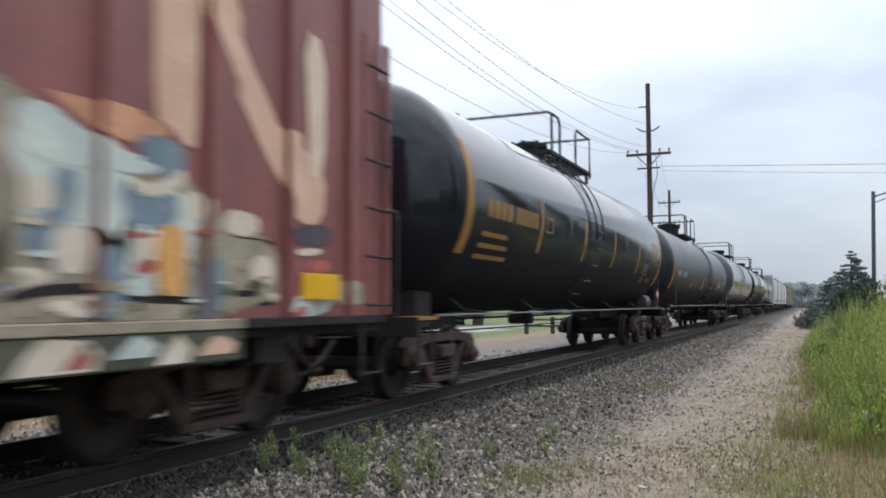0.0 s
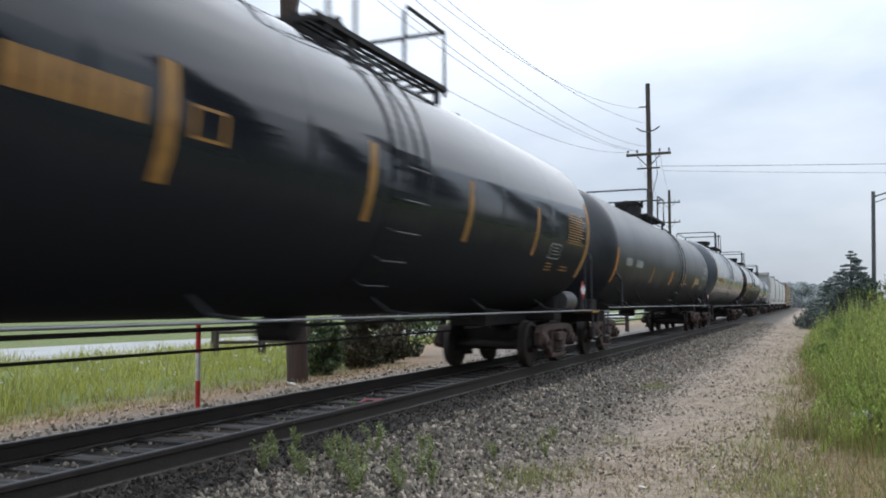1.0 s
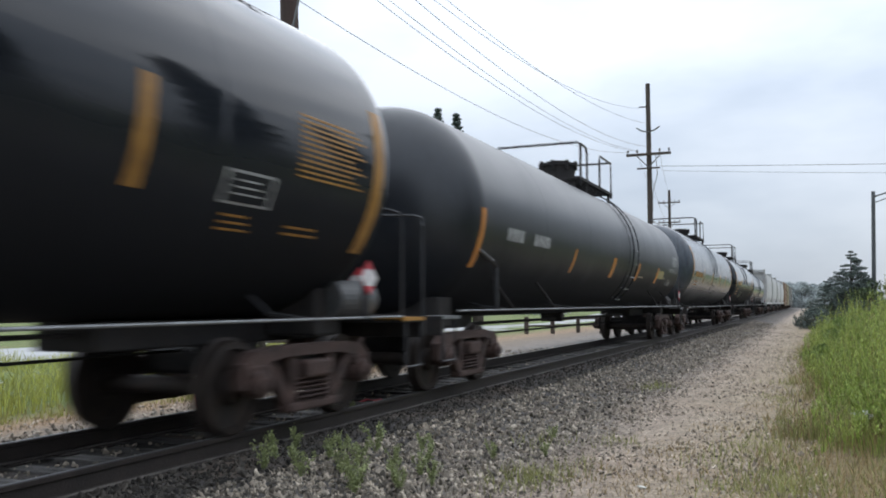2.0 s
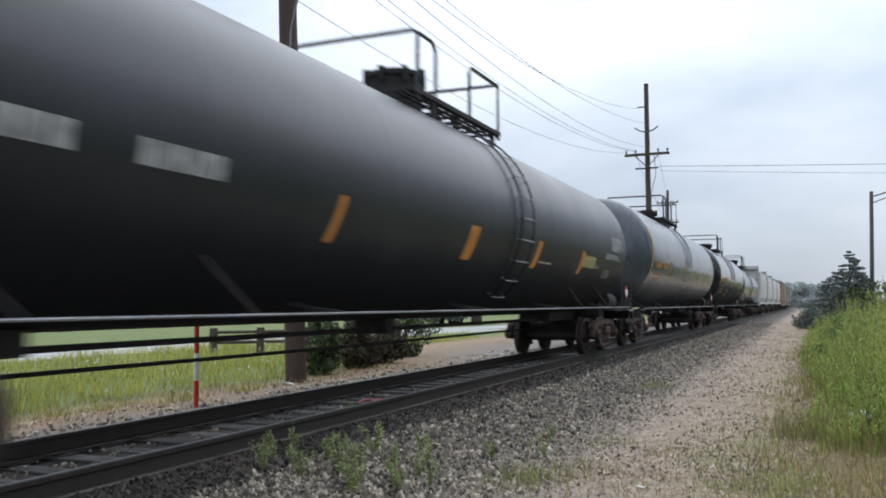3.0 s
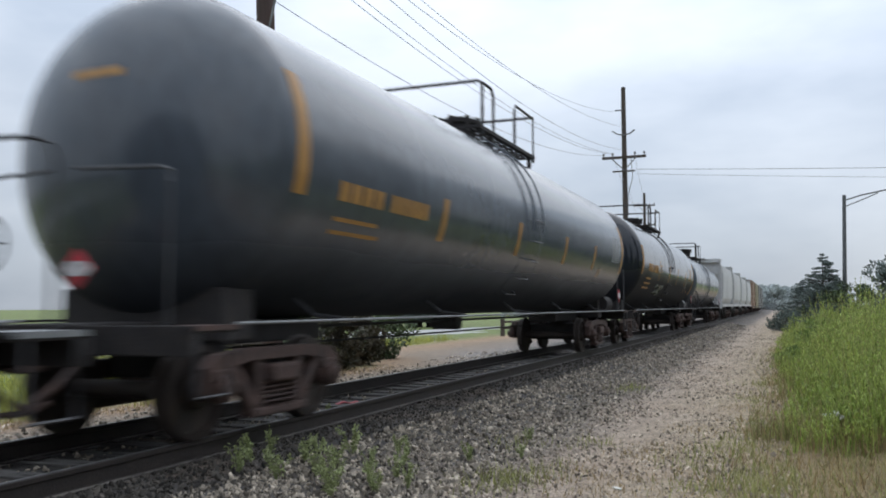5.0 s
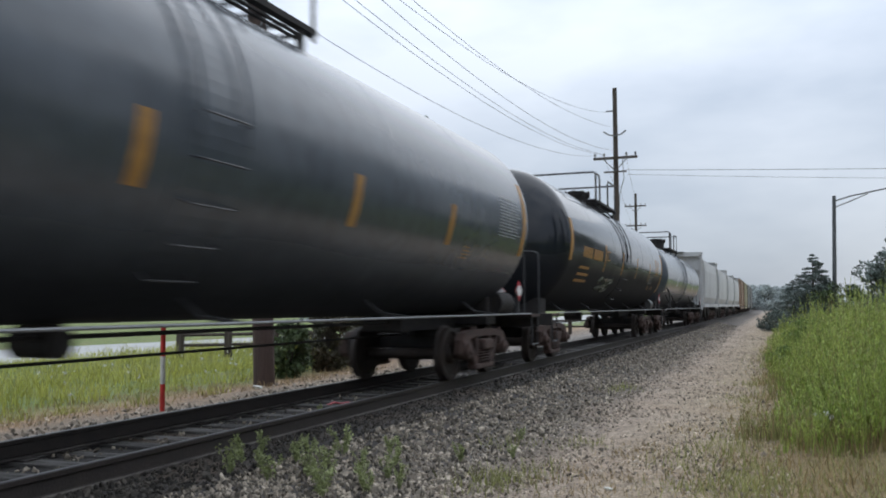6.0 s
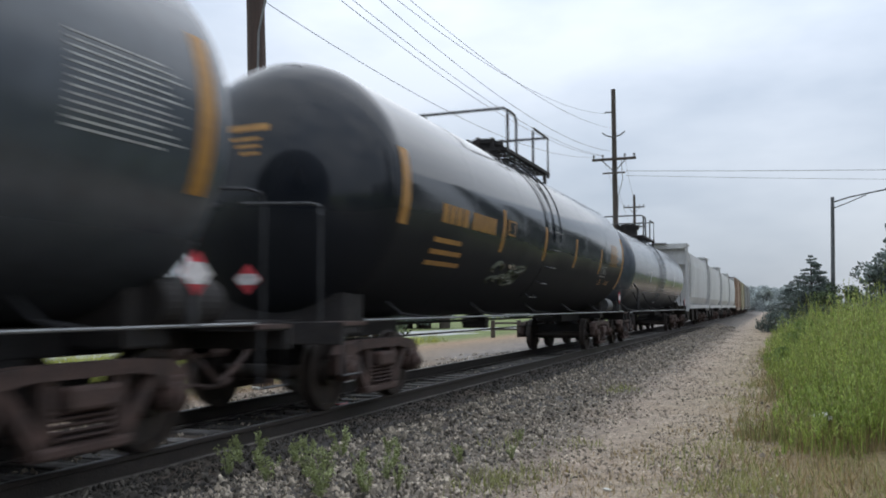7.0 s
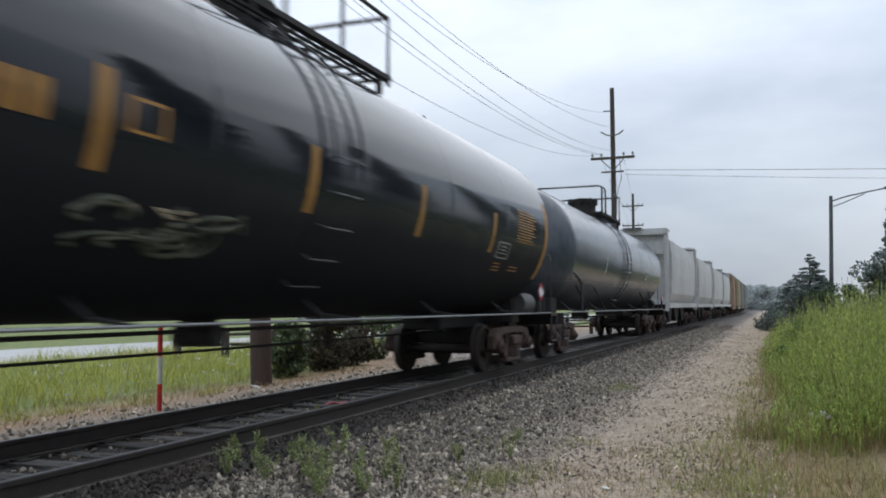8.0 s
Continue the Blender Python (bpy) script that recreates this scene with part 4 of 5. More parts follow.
S("g_cream", 0.009, "cream crescent", (-3.98, 2.03), (-3.77, 1.99), (-3.51, 2.04), (-3.32, 2.17), (-3.28, 2.08), (-3.47, 1.96), (-3.7, 1.91), (-3.86, 1.94))
S("g_blue", 0.005, "slate blue fill", (-3.99, 1.94), (-3.86, 1.93), (-3.64, 1.91), (-3.37, 1.99), (-3.36, 1.77), (-3.63, 1.68), (-3.91, 1.68))
S("g_cream", 0.005, "cream fill", (-3.31, 1.98), (-3.15, 2.02), (-3.03, 1.93), (-3.1, 1.8), (-3.27, 1.81))
S("g_teal", 0.005, "pale teal column", (-4.34, 2.0), (-4.09, 2.01), (-3.95, 1.92), (-3.94, 1.68), (-4.05, 1.63), (-4.19, 1.7), (-4.35, 1.71))
S("g_blue", 0.006, "slate blue stroke", (-4.44, 2.01), (-4.28, 2.01), (-4.29, 1.84), (-4.33, 1.71), (-4.45, 1.52), (-4.56, 1.47), (-4.66, 1.52), (-4.65, 1.66), (-4.53, 1.73), (-4.41, 1.78))
S("g_cream", 0.007, "cream fill", (-4.64, 1.94), (-4.48, 1.94), (-4.42, 1.84), (-4.45, 1.77), (-4.6, 1.73), (-4.67, 1.8))
S("g_cream", 0.008, "cream fill", (-4.44, 1.62), (-4.33, 1.68), (-4.17, 1.67), (-4.12, 1.56), (-4.18, 1.38), (-4.39, 1.37), (-4.46, 1.48))
S("g_cream", 0.008, "cream fill", (-3.86, 1.62), (-3.56, 1.65), (-3.58, 1.5), (-3.84, 1.47))
S("g_pink", 0.007, "salmon stroke", (-3.91, 1.67), (-3.6, 1.68), (-3.6, 1.64), (-3.91, 1.61))
S("g_pink", 0.007, "salmon stroke", (-3.84, 1.47), (-3.58, 1.5), (-3.57, 1.42), (-3.75, 1.38), (-3.87, 1.41))
S("g_teal", 0.007, "grey-teal fill", (-3.93, 1.35), (-3.59, 1.38), (-3.57, 1.24), (-3.96, 1.25))
S("g_amber", 0.034, "orange spray bar", (-3.58, 1.73), (-3.31, 1.75), (-3.31, 1.25), (-3.57, 1.25))
S("g_blue", 0.006, "slate blue stroke", (-3.13, 1.49), (-2.94, 1.55), (-2.94, 1.24), (-3.01, 1.09), (-3.16, 1.09))
S("g_cream", 0.007, "cream dash", (-2.91, 1.89), (-2.7, 1.93), (-2.41, 1.9), (-2.41, 1.75), (-2.7, 1.71), (-2.93, 1.74))
S("g_tan", 0.003, "khaki fill", (-3.21, 1.69), (-2.9, 1.7), (-2.19, 1.71), (-2.16, 1.34), (-2.33, 1.19), (-2.89, 1.14), (-3.2, 1.17))
S("g_cream", 0.007, "cream blob", (-2.49, 1.55), (-2.33, 1.6), (-2.21, 1.53), (-2.21, 1.36), (-2.42, 1.33), (-2.51, 1.41))
S("under", 0.005, "black smear", (-2.81, 1.3), (-2.44, 1.3), (-2.42, 1.25), (-2.79, 1.24))
S("g_tan", 0.002, "khaki fill", (-4.92, 1.67), (-4.66, 1.66), (-3.97, 1.68), (-3.93, 1.19), (-4.91, 1.19))
S("g_cream", 0.005, "cream ribbon", (-4.79, 1.35), (-4.66, 1.41), (-4.47, 1.39), (-4.42, 1.34), (-4.65, 1.28), (-4.82, 1.22))
S("under", 0.006, "dark green outline", (-4.76, 1.25), (-4.56, 1.3), (-4.13, 1.33), (-4.07, 1.26), (-4.51, 1.24), (-4.74, 1.19))
S("g_blue", 0.004, "slate fill", (-4.13, 1.53), (-3.94, 1.59), (-3.91, 1.17), (-4.07, 1.17), (-4.12, 1.36))
S("g_slate", 0.007, "slate patch", (-2.02, 1.86), (-1.28, 1.93), (-1.28, 1.73), (-1.99, 1.69))
S("g_pink", 0.008, "pink smear", (-1.66, 1.57), (-1.31, 1.6), (-1.31, 1.49), (-1.6, 1.47))
S("g_cream", 0.008, "pale smear", (-1.96, 1.66), (-1.43, 1.7), (-1.49, 1.63), (-1.93, 1.6))
S("g_tan", 0.004, "khaki smear", (-1.22, 1.38), (-0.93, 1.42), (-0.65, 1.36), (-0.65, 1.19), (-1.18, 1.18))
S("g_tan", 0.003, "brown fill", (-4.94, 2.04), (-4.74, 2.04), (-4.65, 1.9), (-4.66, 1.7), (-4.92, 1.67))
S("g_teal", 0.012, "teal smear", (-2.05, 1.085), (-1.9, 1.3), (-1.2, 1.25), (-1.4, 1.085))
S("g_pink", 0.014, "pink blob", (-1.98, 1.09), (-1.95, 1.17), (-1.8, 1.17), (-1.8, 1.09))
S("g_tan", 0.002, "khaki fill", (-8.5, 1.1), (-8.3, 2.4), (-4.9, 2.45), (-4.7, 1.1))
S("g_teal", 0.005, "pale teal fill", (-7.5, 1.3), (-7.0, 2.2), (-5.6, 2.3), (-5.0, 1.4))
def small_shapes():
    rng = random.Random(21)
    mats = ("g_cream", "g_tan", "g_blue", "g_tan", "g_pink", "g_moss", "g_cream", "g_teal")
    for k in range(40):
        y, z = rng.uniform(-6.2, -2.2), rng.uniform(1.12, 1.75)
        w, h, n = rng.uniform(0.03, 0.15), rng.uniform(0.015, 0.06), rng.randint(5, 8)
        z = max(z, 1.09 + h)
        poly = [(y + w * math.cos(a * math.tau / n) * rng.uniform(0.5, 1.3), z + h * math.sin(a * math.tau / n) * rng.uniform(0.6, 1.2)) for a in range(n)]
        spray(car_box, mats[k % 8], poly, 0.013 + 0.0004 * k, "overlapping spray-paint blot")
    for k, (y0, y1, z0, z1, m) in enumerate(((-4.75, -4.1, 0.78, 0.99, "g_cream"), (-4.4, -4.16, 0.80, 0.95, "g_pink"), (-4.0, -3.6, 0.84, 0.99, "g_teal"), (-3.6, -3.25, 0.78, 0.98, "g_cream"), (-3.2, -2.75, 0.82, 0.96, "g_peach"), (-5.6, -4.9, 0.8, 0.97, "g_teal"))):
        y0, y1 = y0 + 0.22, y1 + 0.22
        poly = [(y0, z0), (y0 + 0.08, (z0 + z1) / 2), (y0 + 0.2, z1), (y1 - 0.12, z1 - 0.02), (y1, (z0 + z1) / 2), (y1 - 0.05, z0)]
        part("graffiti", prism(poly, 1.625, 1.633 + 0.001 * k), m, car_box, "sprayed patch on the sill")
small_shapes()
part("reflector", box(1.655, 1.68, -1.68, -1.06, 1.23, 1.46, bevel=0.004), "yellow", car_box, "bright yellow reflector plate")

# ---- covered hoppers and far box cars ----
def hopper_car(y0, length):
    car = tagged(new("hopper_car"), "pale grey covered hopper car with sloped ends", "hopper car", "hopper cars of the train")
    L = length
    bm = bmesh.new()
    # curved sides, swept along the car
    prof = [(1.28, 1.25), (1.52, 1.75), (1.58, 2.6), (1.58, 3.5), (1.50, 4.15), (1.1, 4.42), (0.0, 4.5)]
    prof = prof + [(-x, z) for x, z in prof[-2::-1]]
    rings = [[bm.verts.new((x, y, z)) for x, z in prof] for y in (1.5, L - 1.5)]
    for k in range(len(prof) - 1): bm.faces.new((rings[0][k], rings[0][k + 1], rings[1][k + 1], rings[1][k]))
    for rg in rings: bm.faces.new(rg)
    bmesh.ops.recalc_face_normals(bm, faces=bm.faces)
    part("body", bm, "hopper", car)
    for y, s in ((1.5, -1), (L - 1.5, 1)):
        part("slope_sheet", prism([(y, 1.5), (y, 4.4), (y + s * 0.6, 4.4), (y + s * 0.65, 4.2)], -1.45, 1.45), "hopper", car)
        e = 0.55 if s < 0 else L - 0.55
        bm = box(-1.5, 1.5, e - 0.05, e + 0.05, 4.35, 4.62); add_box(bm, 1.36, 1.5, e - 0.05, e + 0.05, 0.95, 4.4); add_box(bm, -1.5, -1.36, e - 0.05, e + 0.05, 0.95, 4.4)
        add_box(bm, -1.5, 1.5, min(e, y), max(e, y), 4.5, 4.6)
        part("end_frame", bm, "hopper", car)
        part("end_panel", box(-1.4, 1.4, e - s * 0.3 - 0.03, e - s * 0.3 + 0.03, 3.5, 4.5), "hopper", car)
        for k in range(6): part("rung", tube([(1.5, e - 0.02, 1.2 + k * 0.5), (1.52, e - s * 0.5, 1.2 + k * 0.5)], 0.02, 5), "hopper", car)
        part("deck", box(-1.4, 1.4, min(e, y), max(e, y), 0.98, 1.08), "under", car)
        add_truck(car, 1.9 if s < 0 else L - 1.9)
    part("side_sill", box(1.50, 1.58, 0.5, L - 0.5, 1.1, 1.32), "hopper", car, "pale side sill")
    part("side_sill", box(-1.58, -1.50, 0.5, L - 0.5, 1.1, 1.32), "hopper", car)
    for k in range(3):
        yc = L * (0.3 + 0.2 * k)
        part("hopper_bay", prism([(yc - 1.4, 1.3), (yc + 1.4, 1.3), (yc + 0.35, 0.4), (yc - 0.35, 0.4)], -1.1, 1.1), "under", car)
    part("running_board", box(-0.4, 0.4, 0.3, L - 0.3, 4.6, 4.66), "steel_grey", car)
    for k in range(1, 4): part("roof_hatch", box(-0.35, 0.35, L * k / 4 - 1.2, L * k / 4 + 1.2, 4.48, 4.75, bevel=0.05), "hopper", car)
    train.append((car, y0))
y = 109.6
for n_ in range(4):
    hopper_car(y, 15.4); y += 15.4
for col, words in (("far_orange", "faded orange boxcar far down the train"), ("far_yellow", "faded yellow boxcar far down the train"), ("far_grey", "grey boxcar near the tail of the train"), ("far_grey", "grey boxcar near the tail of the train")):
    y += 17.2
    box_car(y - 0.8, 15.8, col, words, False)

# ---- poles and lines ----
def utility_pole(x, y, h, lean=(0, 0), paint="wood", r=0.2, arms=(), small=False, label="weathered wooden utility pole with a crossarm"):
    pole = tagged(new("utility_pole"), label, "utility pole", "utility poles along the line")
    base = ground_z(x, y) - 0.2
    top = Vector((lean[0], lean[1], h - base))
    pole.matrix_basis = pose(x, y, base)
    part("shaft", cyl(r, (0, 0, 0), top, 20, r * 0.72), paint, pole)
    for z, half, yoff in arms:
        z -= base
        c = top * (z / top.z)
        arm = part("crossarm", box(c.x - half, c.x + half, c.y - r - 0.13, c.y - r * 0.6, z - 0.08, z + 0.08, bevel=0.01), paint, pole)
        for k in (-1, -0.55, 0.55, 1):
            xx = c.x + k * (half - 0.12)
            bm = cyl(0.035, (xx, c.y - r - 0.05, z + 0.06), (xx, c.y - r - 0.05, z + 0.2), 8); add_cyl(bm, 0.09, (xx, c.y - r - 0.05, z + 0.18), (xx, c.y - r - 0.05, z + 0.34), 10, 0.06)
            part("insulator", bm, "ceramic", arm)
        for s in (-1, 1):
            part("arm_brace", tube([(c.x + s * half * 0.55, c.y - r - 0.1, z - 0.05), (c.x, c.y - r * 0.9, z - 0.9)], 0.035, 5), "steel_grey", pole)
    return pole
P1 = utility_pole(-4.2, 58.4, 16.3, (0.0, 0), "wood", 0.21, [(11.37, 1.5, 0)])
P2 = utility_pole(-12.3, 122.0, 17.2, (0.05, 0), "wood", 0.24, [(15.4, 1.5, 0), (12.6, 1.5, 0)], label="distant wooden utility pole with two crossarms")
P0 = utility_pole(-4.1, 15.0, 15.8, (-0.58, 0.0), "pole_red", 0.22, [(9.6, 1.5, 0)], label="reddish treated wooden utility pole beside the track")
# extra hardware of the nearer poles
for pole, dx, drop in ((P1, 0.0, 0.0), (P0, -0.28, 1.8)):
    b = ground_z(-4.2, 30) - 0.2 + drop
    for s in (-1, 1):
        part("switch_arm", tube([(dx, -0.2, 12.85 - b), (dx + s * 0.45, -0.22, 12.97 - b), (dx + s * 0.78, -0.22, 13.2 - b)], 0.05, 6), "steel_grey", pole)
    part("ridge_pin", tube([(dx, 0, 14.66 - b), (dx - 0.6, -0.05, 14.66 - b)], 0.05, 6), "steel_grey", pole)
    part("lower_arm", box(dx - 0.77, dx + 0.77, -0.36, -0.26, 10.3 - b, 10.4 - b), "wood", pole)
    part("drop_cable", tube([(dx + 0.5, -0.33, 11.2 - b), (dx + 0.6, -0.35, 9.9 - b), (dx + 0.25, -0.26, 8.7 - b), (dx + 0.22, -0.24, 7.4 - b)], 0.025, 5), "wire", pole)

def cable(name, a, b, sag, r=0.010, label="slack overhead power cable"):
    a, b = Vector(a), Vector(b)
    n = 28
    pts = [a.lerp(b, k / n) - Vector((0, 0, sag * 4 * (k / n) * (1 - k / n))) for k in range(n + 1)]
    return tagged(part(name, tube(pts, r, 5), "wire"), label, "cable", "overhead cables")
for xo, z1, z0, sag in ((-5.6, 11.6, 8.85, 1.2), (-5.05, 11.65, 10.0, 1.15), (-4.9, 11.65, 10.15, 1.1), (-4.25, 11.9, 10.25, 1.25), (-4.75, 14.6, 10.8, 1.3), (-4.2, 13.5, 10.75, 1.15)):
    cable("power_cable", (xo, 58.2, z1), (xo - 0.2, 14.8, z0), sag)
for xo, z1, z2 in ((-5.0, 11.6, 15.6), (-3.5, 11.6, 15.6), (-4.2, 10.4, 12.9)):
    cable("power_cable", (xo, 58.4, z1), (xo - 8.1, 122, z2), 1.2)
cable("power_cable", (-3.4, 58.2, 10.5), (60.0, 62.0, 8.6), 0.4, 0.018)
cable("power_cable", (-3.4, 58.3, 10.2), (60.0, 63.0, 7.6), 0.5, 0.012)

def street_lamp(x, y, h):
    lamp = tagged(new("street_lamp"), "dull grey steel street lamp with a long bracket arm", "street lamp")
    g = ground_z(x, y) - 0.1
    lamp.matrix_basis = pose(x, y, g)
    part("post", cyl(0.14, (0, 0, 0), (0.22, 0, h - g), 16, 0.11), "steel_grey", lamp)
    part("bracket", tube([(0.2, 0, h - g - 0.35), (1.2, 0, h - g - 0.05), (3.4, 0, h - g + 0.35)], 0.05, 6), "steel_grey", lamp)
    part("bracket", tube([(0.2, 0, h - g - 0.75), (1.0, 0, h - g - 0.45), (2.2, 0, h - g + 0.05)], 0.035, 6), "steel_grey", lamp)
    part("lamp_head", box(3.3, 4.1, -0.15, 0.15, h - g + 0.28, h - g + 0.44, bevel=0.05), "steel_grey", lamp)
street_lamp(9.3, 60.0, 8.25)

# ---- small trackside things ----
def marker_stake(x, y):
    st = tagged(new("marker_stake"), "thin marker stake banded red and white in gravel", "stake")
    st.matrix_basis = pose(x, y, ground_z(x, y), 1.0, 0.5, 0)
    for k, (z0, z1, c) in enumerate(((-0.1, 0.41, "stake_red"), (0.41, 0.83, "stake_white"), (0.83, 1.27, "stake_red"))):
        part("band", cyl(0.038, (0, 0, z0), (0, 0, z1), 12), c, st, "red band" if c == "stake_red" else "white band")
marker_stake(-3.05, 10.6)

def guard_fence(points, label):
    """Timber posts with two rails between them."""
    f = tagged(new("post_and_rail_fence"), label, "fence")
    for x, y in points:
        g = ground_z(x, y)
        part("post", box(x - 0.1, x + 0.1, y - 0.1, y + 0.1, g - 0.2, g + 0.95, bevel=0.015), "wood", f)
    for (xa, ya), (xb, yb) in zip(points, points[1:]):
        for h in (0.45, 0.8):
            part("rail", tube([(xa, ya, ground_z(xa, ya) + h), (xb, yb, ground_z(xb, yb) + h)], 0.06, 6), "wood", f)
guard_fence([(-8.8 + 1.15 * k, 45.0 + 1.2 * k) for k in range(5)], "weathered timber post and rail fence by the road")
guard_fence([(-13.2 + 1.3 * k, 23.8 + 0.9 * k) for k in range(4)], "dark timber post and rail fence in meadow grass")

rngs = np.random.default_rng(7)
def rock_template(seed):
    bm = bmesh.new(); bmesh.ops.create_icosphere(bm, subdivisions=1, radius=1.0)
    rg = random.Random(seed)
    for v in bm.verts: v.co *= rg.uniform(0.5, 1.3)
    vs = np.array([v.co[:] for v in bm.verts]); fs = np.array([[v.index for v in f.verts] for f in bm.faces]); bm.free()
    return vs, fs
ROCKS = [rock_template(k) for k in range(6)]
def scatter_rocks(name, spots, material, label):
    """spots: (x, y, size); every stone is real geometry, joined into one heap."""
    V, F, off = [], [], 0
    for x, y, s in spots:
        vs, fs = ROCKS[rngs.integers(6)]
        e = Euler(rngs.uniform(0, 6.28, 3)).to_matrix()
        v = (vs * (np.array((1, 0.7, 0.42)) * s)) @ np.array(e).T
        V.append(v + (x, y, ground_z(x, y) + s * 0.25)); F.append(fs + off); off += len(vs)
    me = bpy.data.meshes.new(name); me.from_pydata(np.concatenate(V).tolist(), [], np.concatenate(F).tolist())
    tagged(link_mesh(name, me, material), label, "gravel", kind="stuff")
def strip(n, x0, x1, y0, y1, s0, s1, keep=lambda x, y: True, p=1.5):
    out = []
    while len(out) < n:
        x, y = rngs.uniform(x0, x1), y0 + (y1 - y0) * rngs.uniform() ** p
        if keep(x, y): out.append((x, y, rngs.uniform(s0, s1) * (1.0 if rngs.uniform() > 0.09 else 1.7)))
    return out
scatter_rocks("ballast", strip(21000, 1.56, 3.05, 4.0, 70, 0.015, 0.035, p=2.4) + strip(8000, 1.6, 3.3, 4.0, 60, 0.008, 0.022, p=2.4) + strip(3600, 2.8, 3.7, 4.0, 60, 0.010, 0.030, p=2.4) + strip(1400, -0.68, 0.68, 4, 26, 0.015, 0.032) + strip(2600, -3.2, -0.85, 5, 30, 0.022, 0.05),
              "stone", "grey crushed-stone ballast heaped along the track")
scatter_rocks("path_gravel", strip(14000, 3.1, 5.8, 4.5, 75, 0.005, 0.017, p=2.4) + strip(7500, 3.0, 5.7, 4.5, 50, 0.011, 0.027, lambda x, y: noise.noise((x * 0.9, y * 0.6, 4)) > -0.15, p=2.2) + strip(900, -4.2, -2.4, 6, 30, 0.015, 0.04), "stone_tan", "tan gravel strewn over the dirt path")
scatter_rocks("fouled_ballast", strip(8000, 0.86, 1.62, 4.0, 60, 0.012, 0.030, p=2.2), "stone_dark", "oil-darkened ballast around the tie ends")
def white_stone(x, y, s, label):
    vs, fs = ROCKS[2]
    me = bpy.data.meshes.new("stone"); me.from_pydata((vs * np.array((1, 0.7, 0.45)) * s).tolist(), [], fs.tolist())
    ob = tagged(link_mesh("stone", me, "stake_white"), label, "stone"); ob.matrix_basis = pose(x, y, ground_z(x, y) + s * 0.25, 5, 8, 30)
def scrap(x, y):
    bm = prism([(-0.17, 0.0), (-0.06, 0.035), (0.03, 0.012), (0.16, 0.03), (0.15, 0.04), (0.03, 0.024), (-0.06, 0.047), (-0.17, 0.012)], -0.06, 0.06)
    tagged(part("scrap", bm, "placard_red"), "faded red crumpled scrap lying between the rails", "litter").matrix_basis = pose(x, y, -0.19, 0, 0, -50)
scrap(-0.07, 10.7)
white_stone(4.3, 7.4, 0.05, "pale flat stone lying on the path")
white_stone(-3.75, 14.2, 0.12, "pale stone lying beside the pole")

# ---- plants ----
def blades(name, spots, material, label, category="grass"):
    """spots: (x, y, height, width, lean); each blade bends over in three joints."""
    V, F = [], []
    for x, y, h, w, lean in spots:
        a = rngs.uniform(0, 6.28); b = rngs.uniform(0, 6.28)
        g = ground_z(x, y)
        dx, dy = math.cos(a) * w, math.sin(a) * w
        lx, ly = math.cos(b) * lean * h, math.sin(b) * lean * h
        o = len(V)
        for f, ww in ((0.0, 1.0), (0.45, 0.8), (0.8, 0.45)):
            V.append((x + lx * f * f - dx * ww, y + ly * f * f - dy * ww, g - 0.02 + h * f)); V.append((x + lx * f * f + dx * ww, y + ly * f * f + dy * ww, g - 0.02 + h * f))
        V.append((x + lx, y + ly, g + h * (1 - 0.25 * lean)))
        F += [(o, o + 1, o + 3, o + 2), (o + 2, o + 3, o + 5, o + 4), (o + 4, o + 5, o + 6)]
    me = bpy.data.meshes.new(name); me.from_pydata(V, [], F)
    tagged(link_mesh(name, me, material), label, category, kind="stuff")
U = rngs.uniform
def tall(n, mat_h):
    """Spots in the tall growth beside the path: uneven along its edge and front, lower there, in clumps."""
    out = []
    while len(out) < n:
        y = 9.5 + 30.5 * U() ** 1.6; x = U(5.3, 10.5)
        edge = 5.8 - 0.014 * (y - 10) + 0.55 * noise.noise((0, y * 0.45, 2)) + 0.3 * noise.noise((x * 2.0, y * 2.0, 6)) - 0.12
        front = 10.0 + 0.7 * noise.noise((x * 1.4, 0, 7)) - 0.3
        if x < edge or y < front or x > 7.5 + y * 0.12: continue
        h = mat_h * U(0.5, 1.15) * min(1.0, 0.14 + (x - edge) * 0.5) * min(1.0, 0.5 + (y - front) * 0.6) * (0.9 + 0.8 * noise.noise((x * 1.9, y * 1.1, 5)))
        out.append((x, y, h, U(0.005, 0.010), U(0.05, 0.4)))
    return out
blades("tall_grass", tall(7500, 1.3), "grass", "tall fresh green roadside grass, dense and upright")
blades("dry_grass", tall(2600, 0.75) + [(U(5.9, 7.6), 10.0 + 13 * U() ** 1.6, U(0.1, 0.38), 0.005, U(0.1, 0.5)) for _ in range(1500)] + [(U(5.4, 6.6), 8.0 + 16 * U() ** 1.4, U(0.04, 0.2), 0.004, U(0.3, 0.9)) for _ in range(1500)], "straw", "dry straw-coloured stalks at the grass edge")
def leafy_stalks(n, top):
    """Tall meadow plants: thin stalks, bare below, with narrow leaves all the way up to a feathery tip."""
    V, F, SV, SF = [], [], [], []
    for x, y, h, w, lean in tall(n, top):
        if h < 0.3: continue
        g = ground_z(x, y); b = U(0, 6.28); lx, ly = math.cos(b) * lean * 0.4 * h, math.sin(b) * lean * 0.4 * h
        o = len(SV)
        for f in (0.0, 0.5, 1.0):
            for a in (0.0, 2.09, 4.19): SV.append((x + lx * f * f + 0.004 * (1 - 0.7 * f) * math.cos(a), y + ly * f * f + 0.004 * (1 - 0.7 * f) * math.sin(a), g - 0.02 + h * f))
        for k in (0, 3):
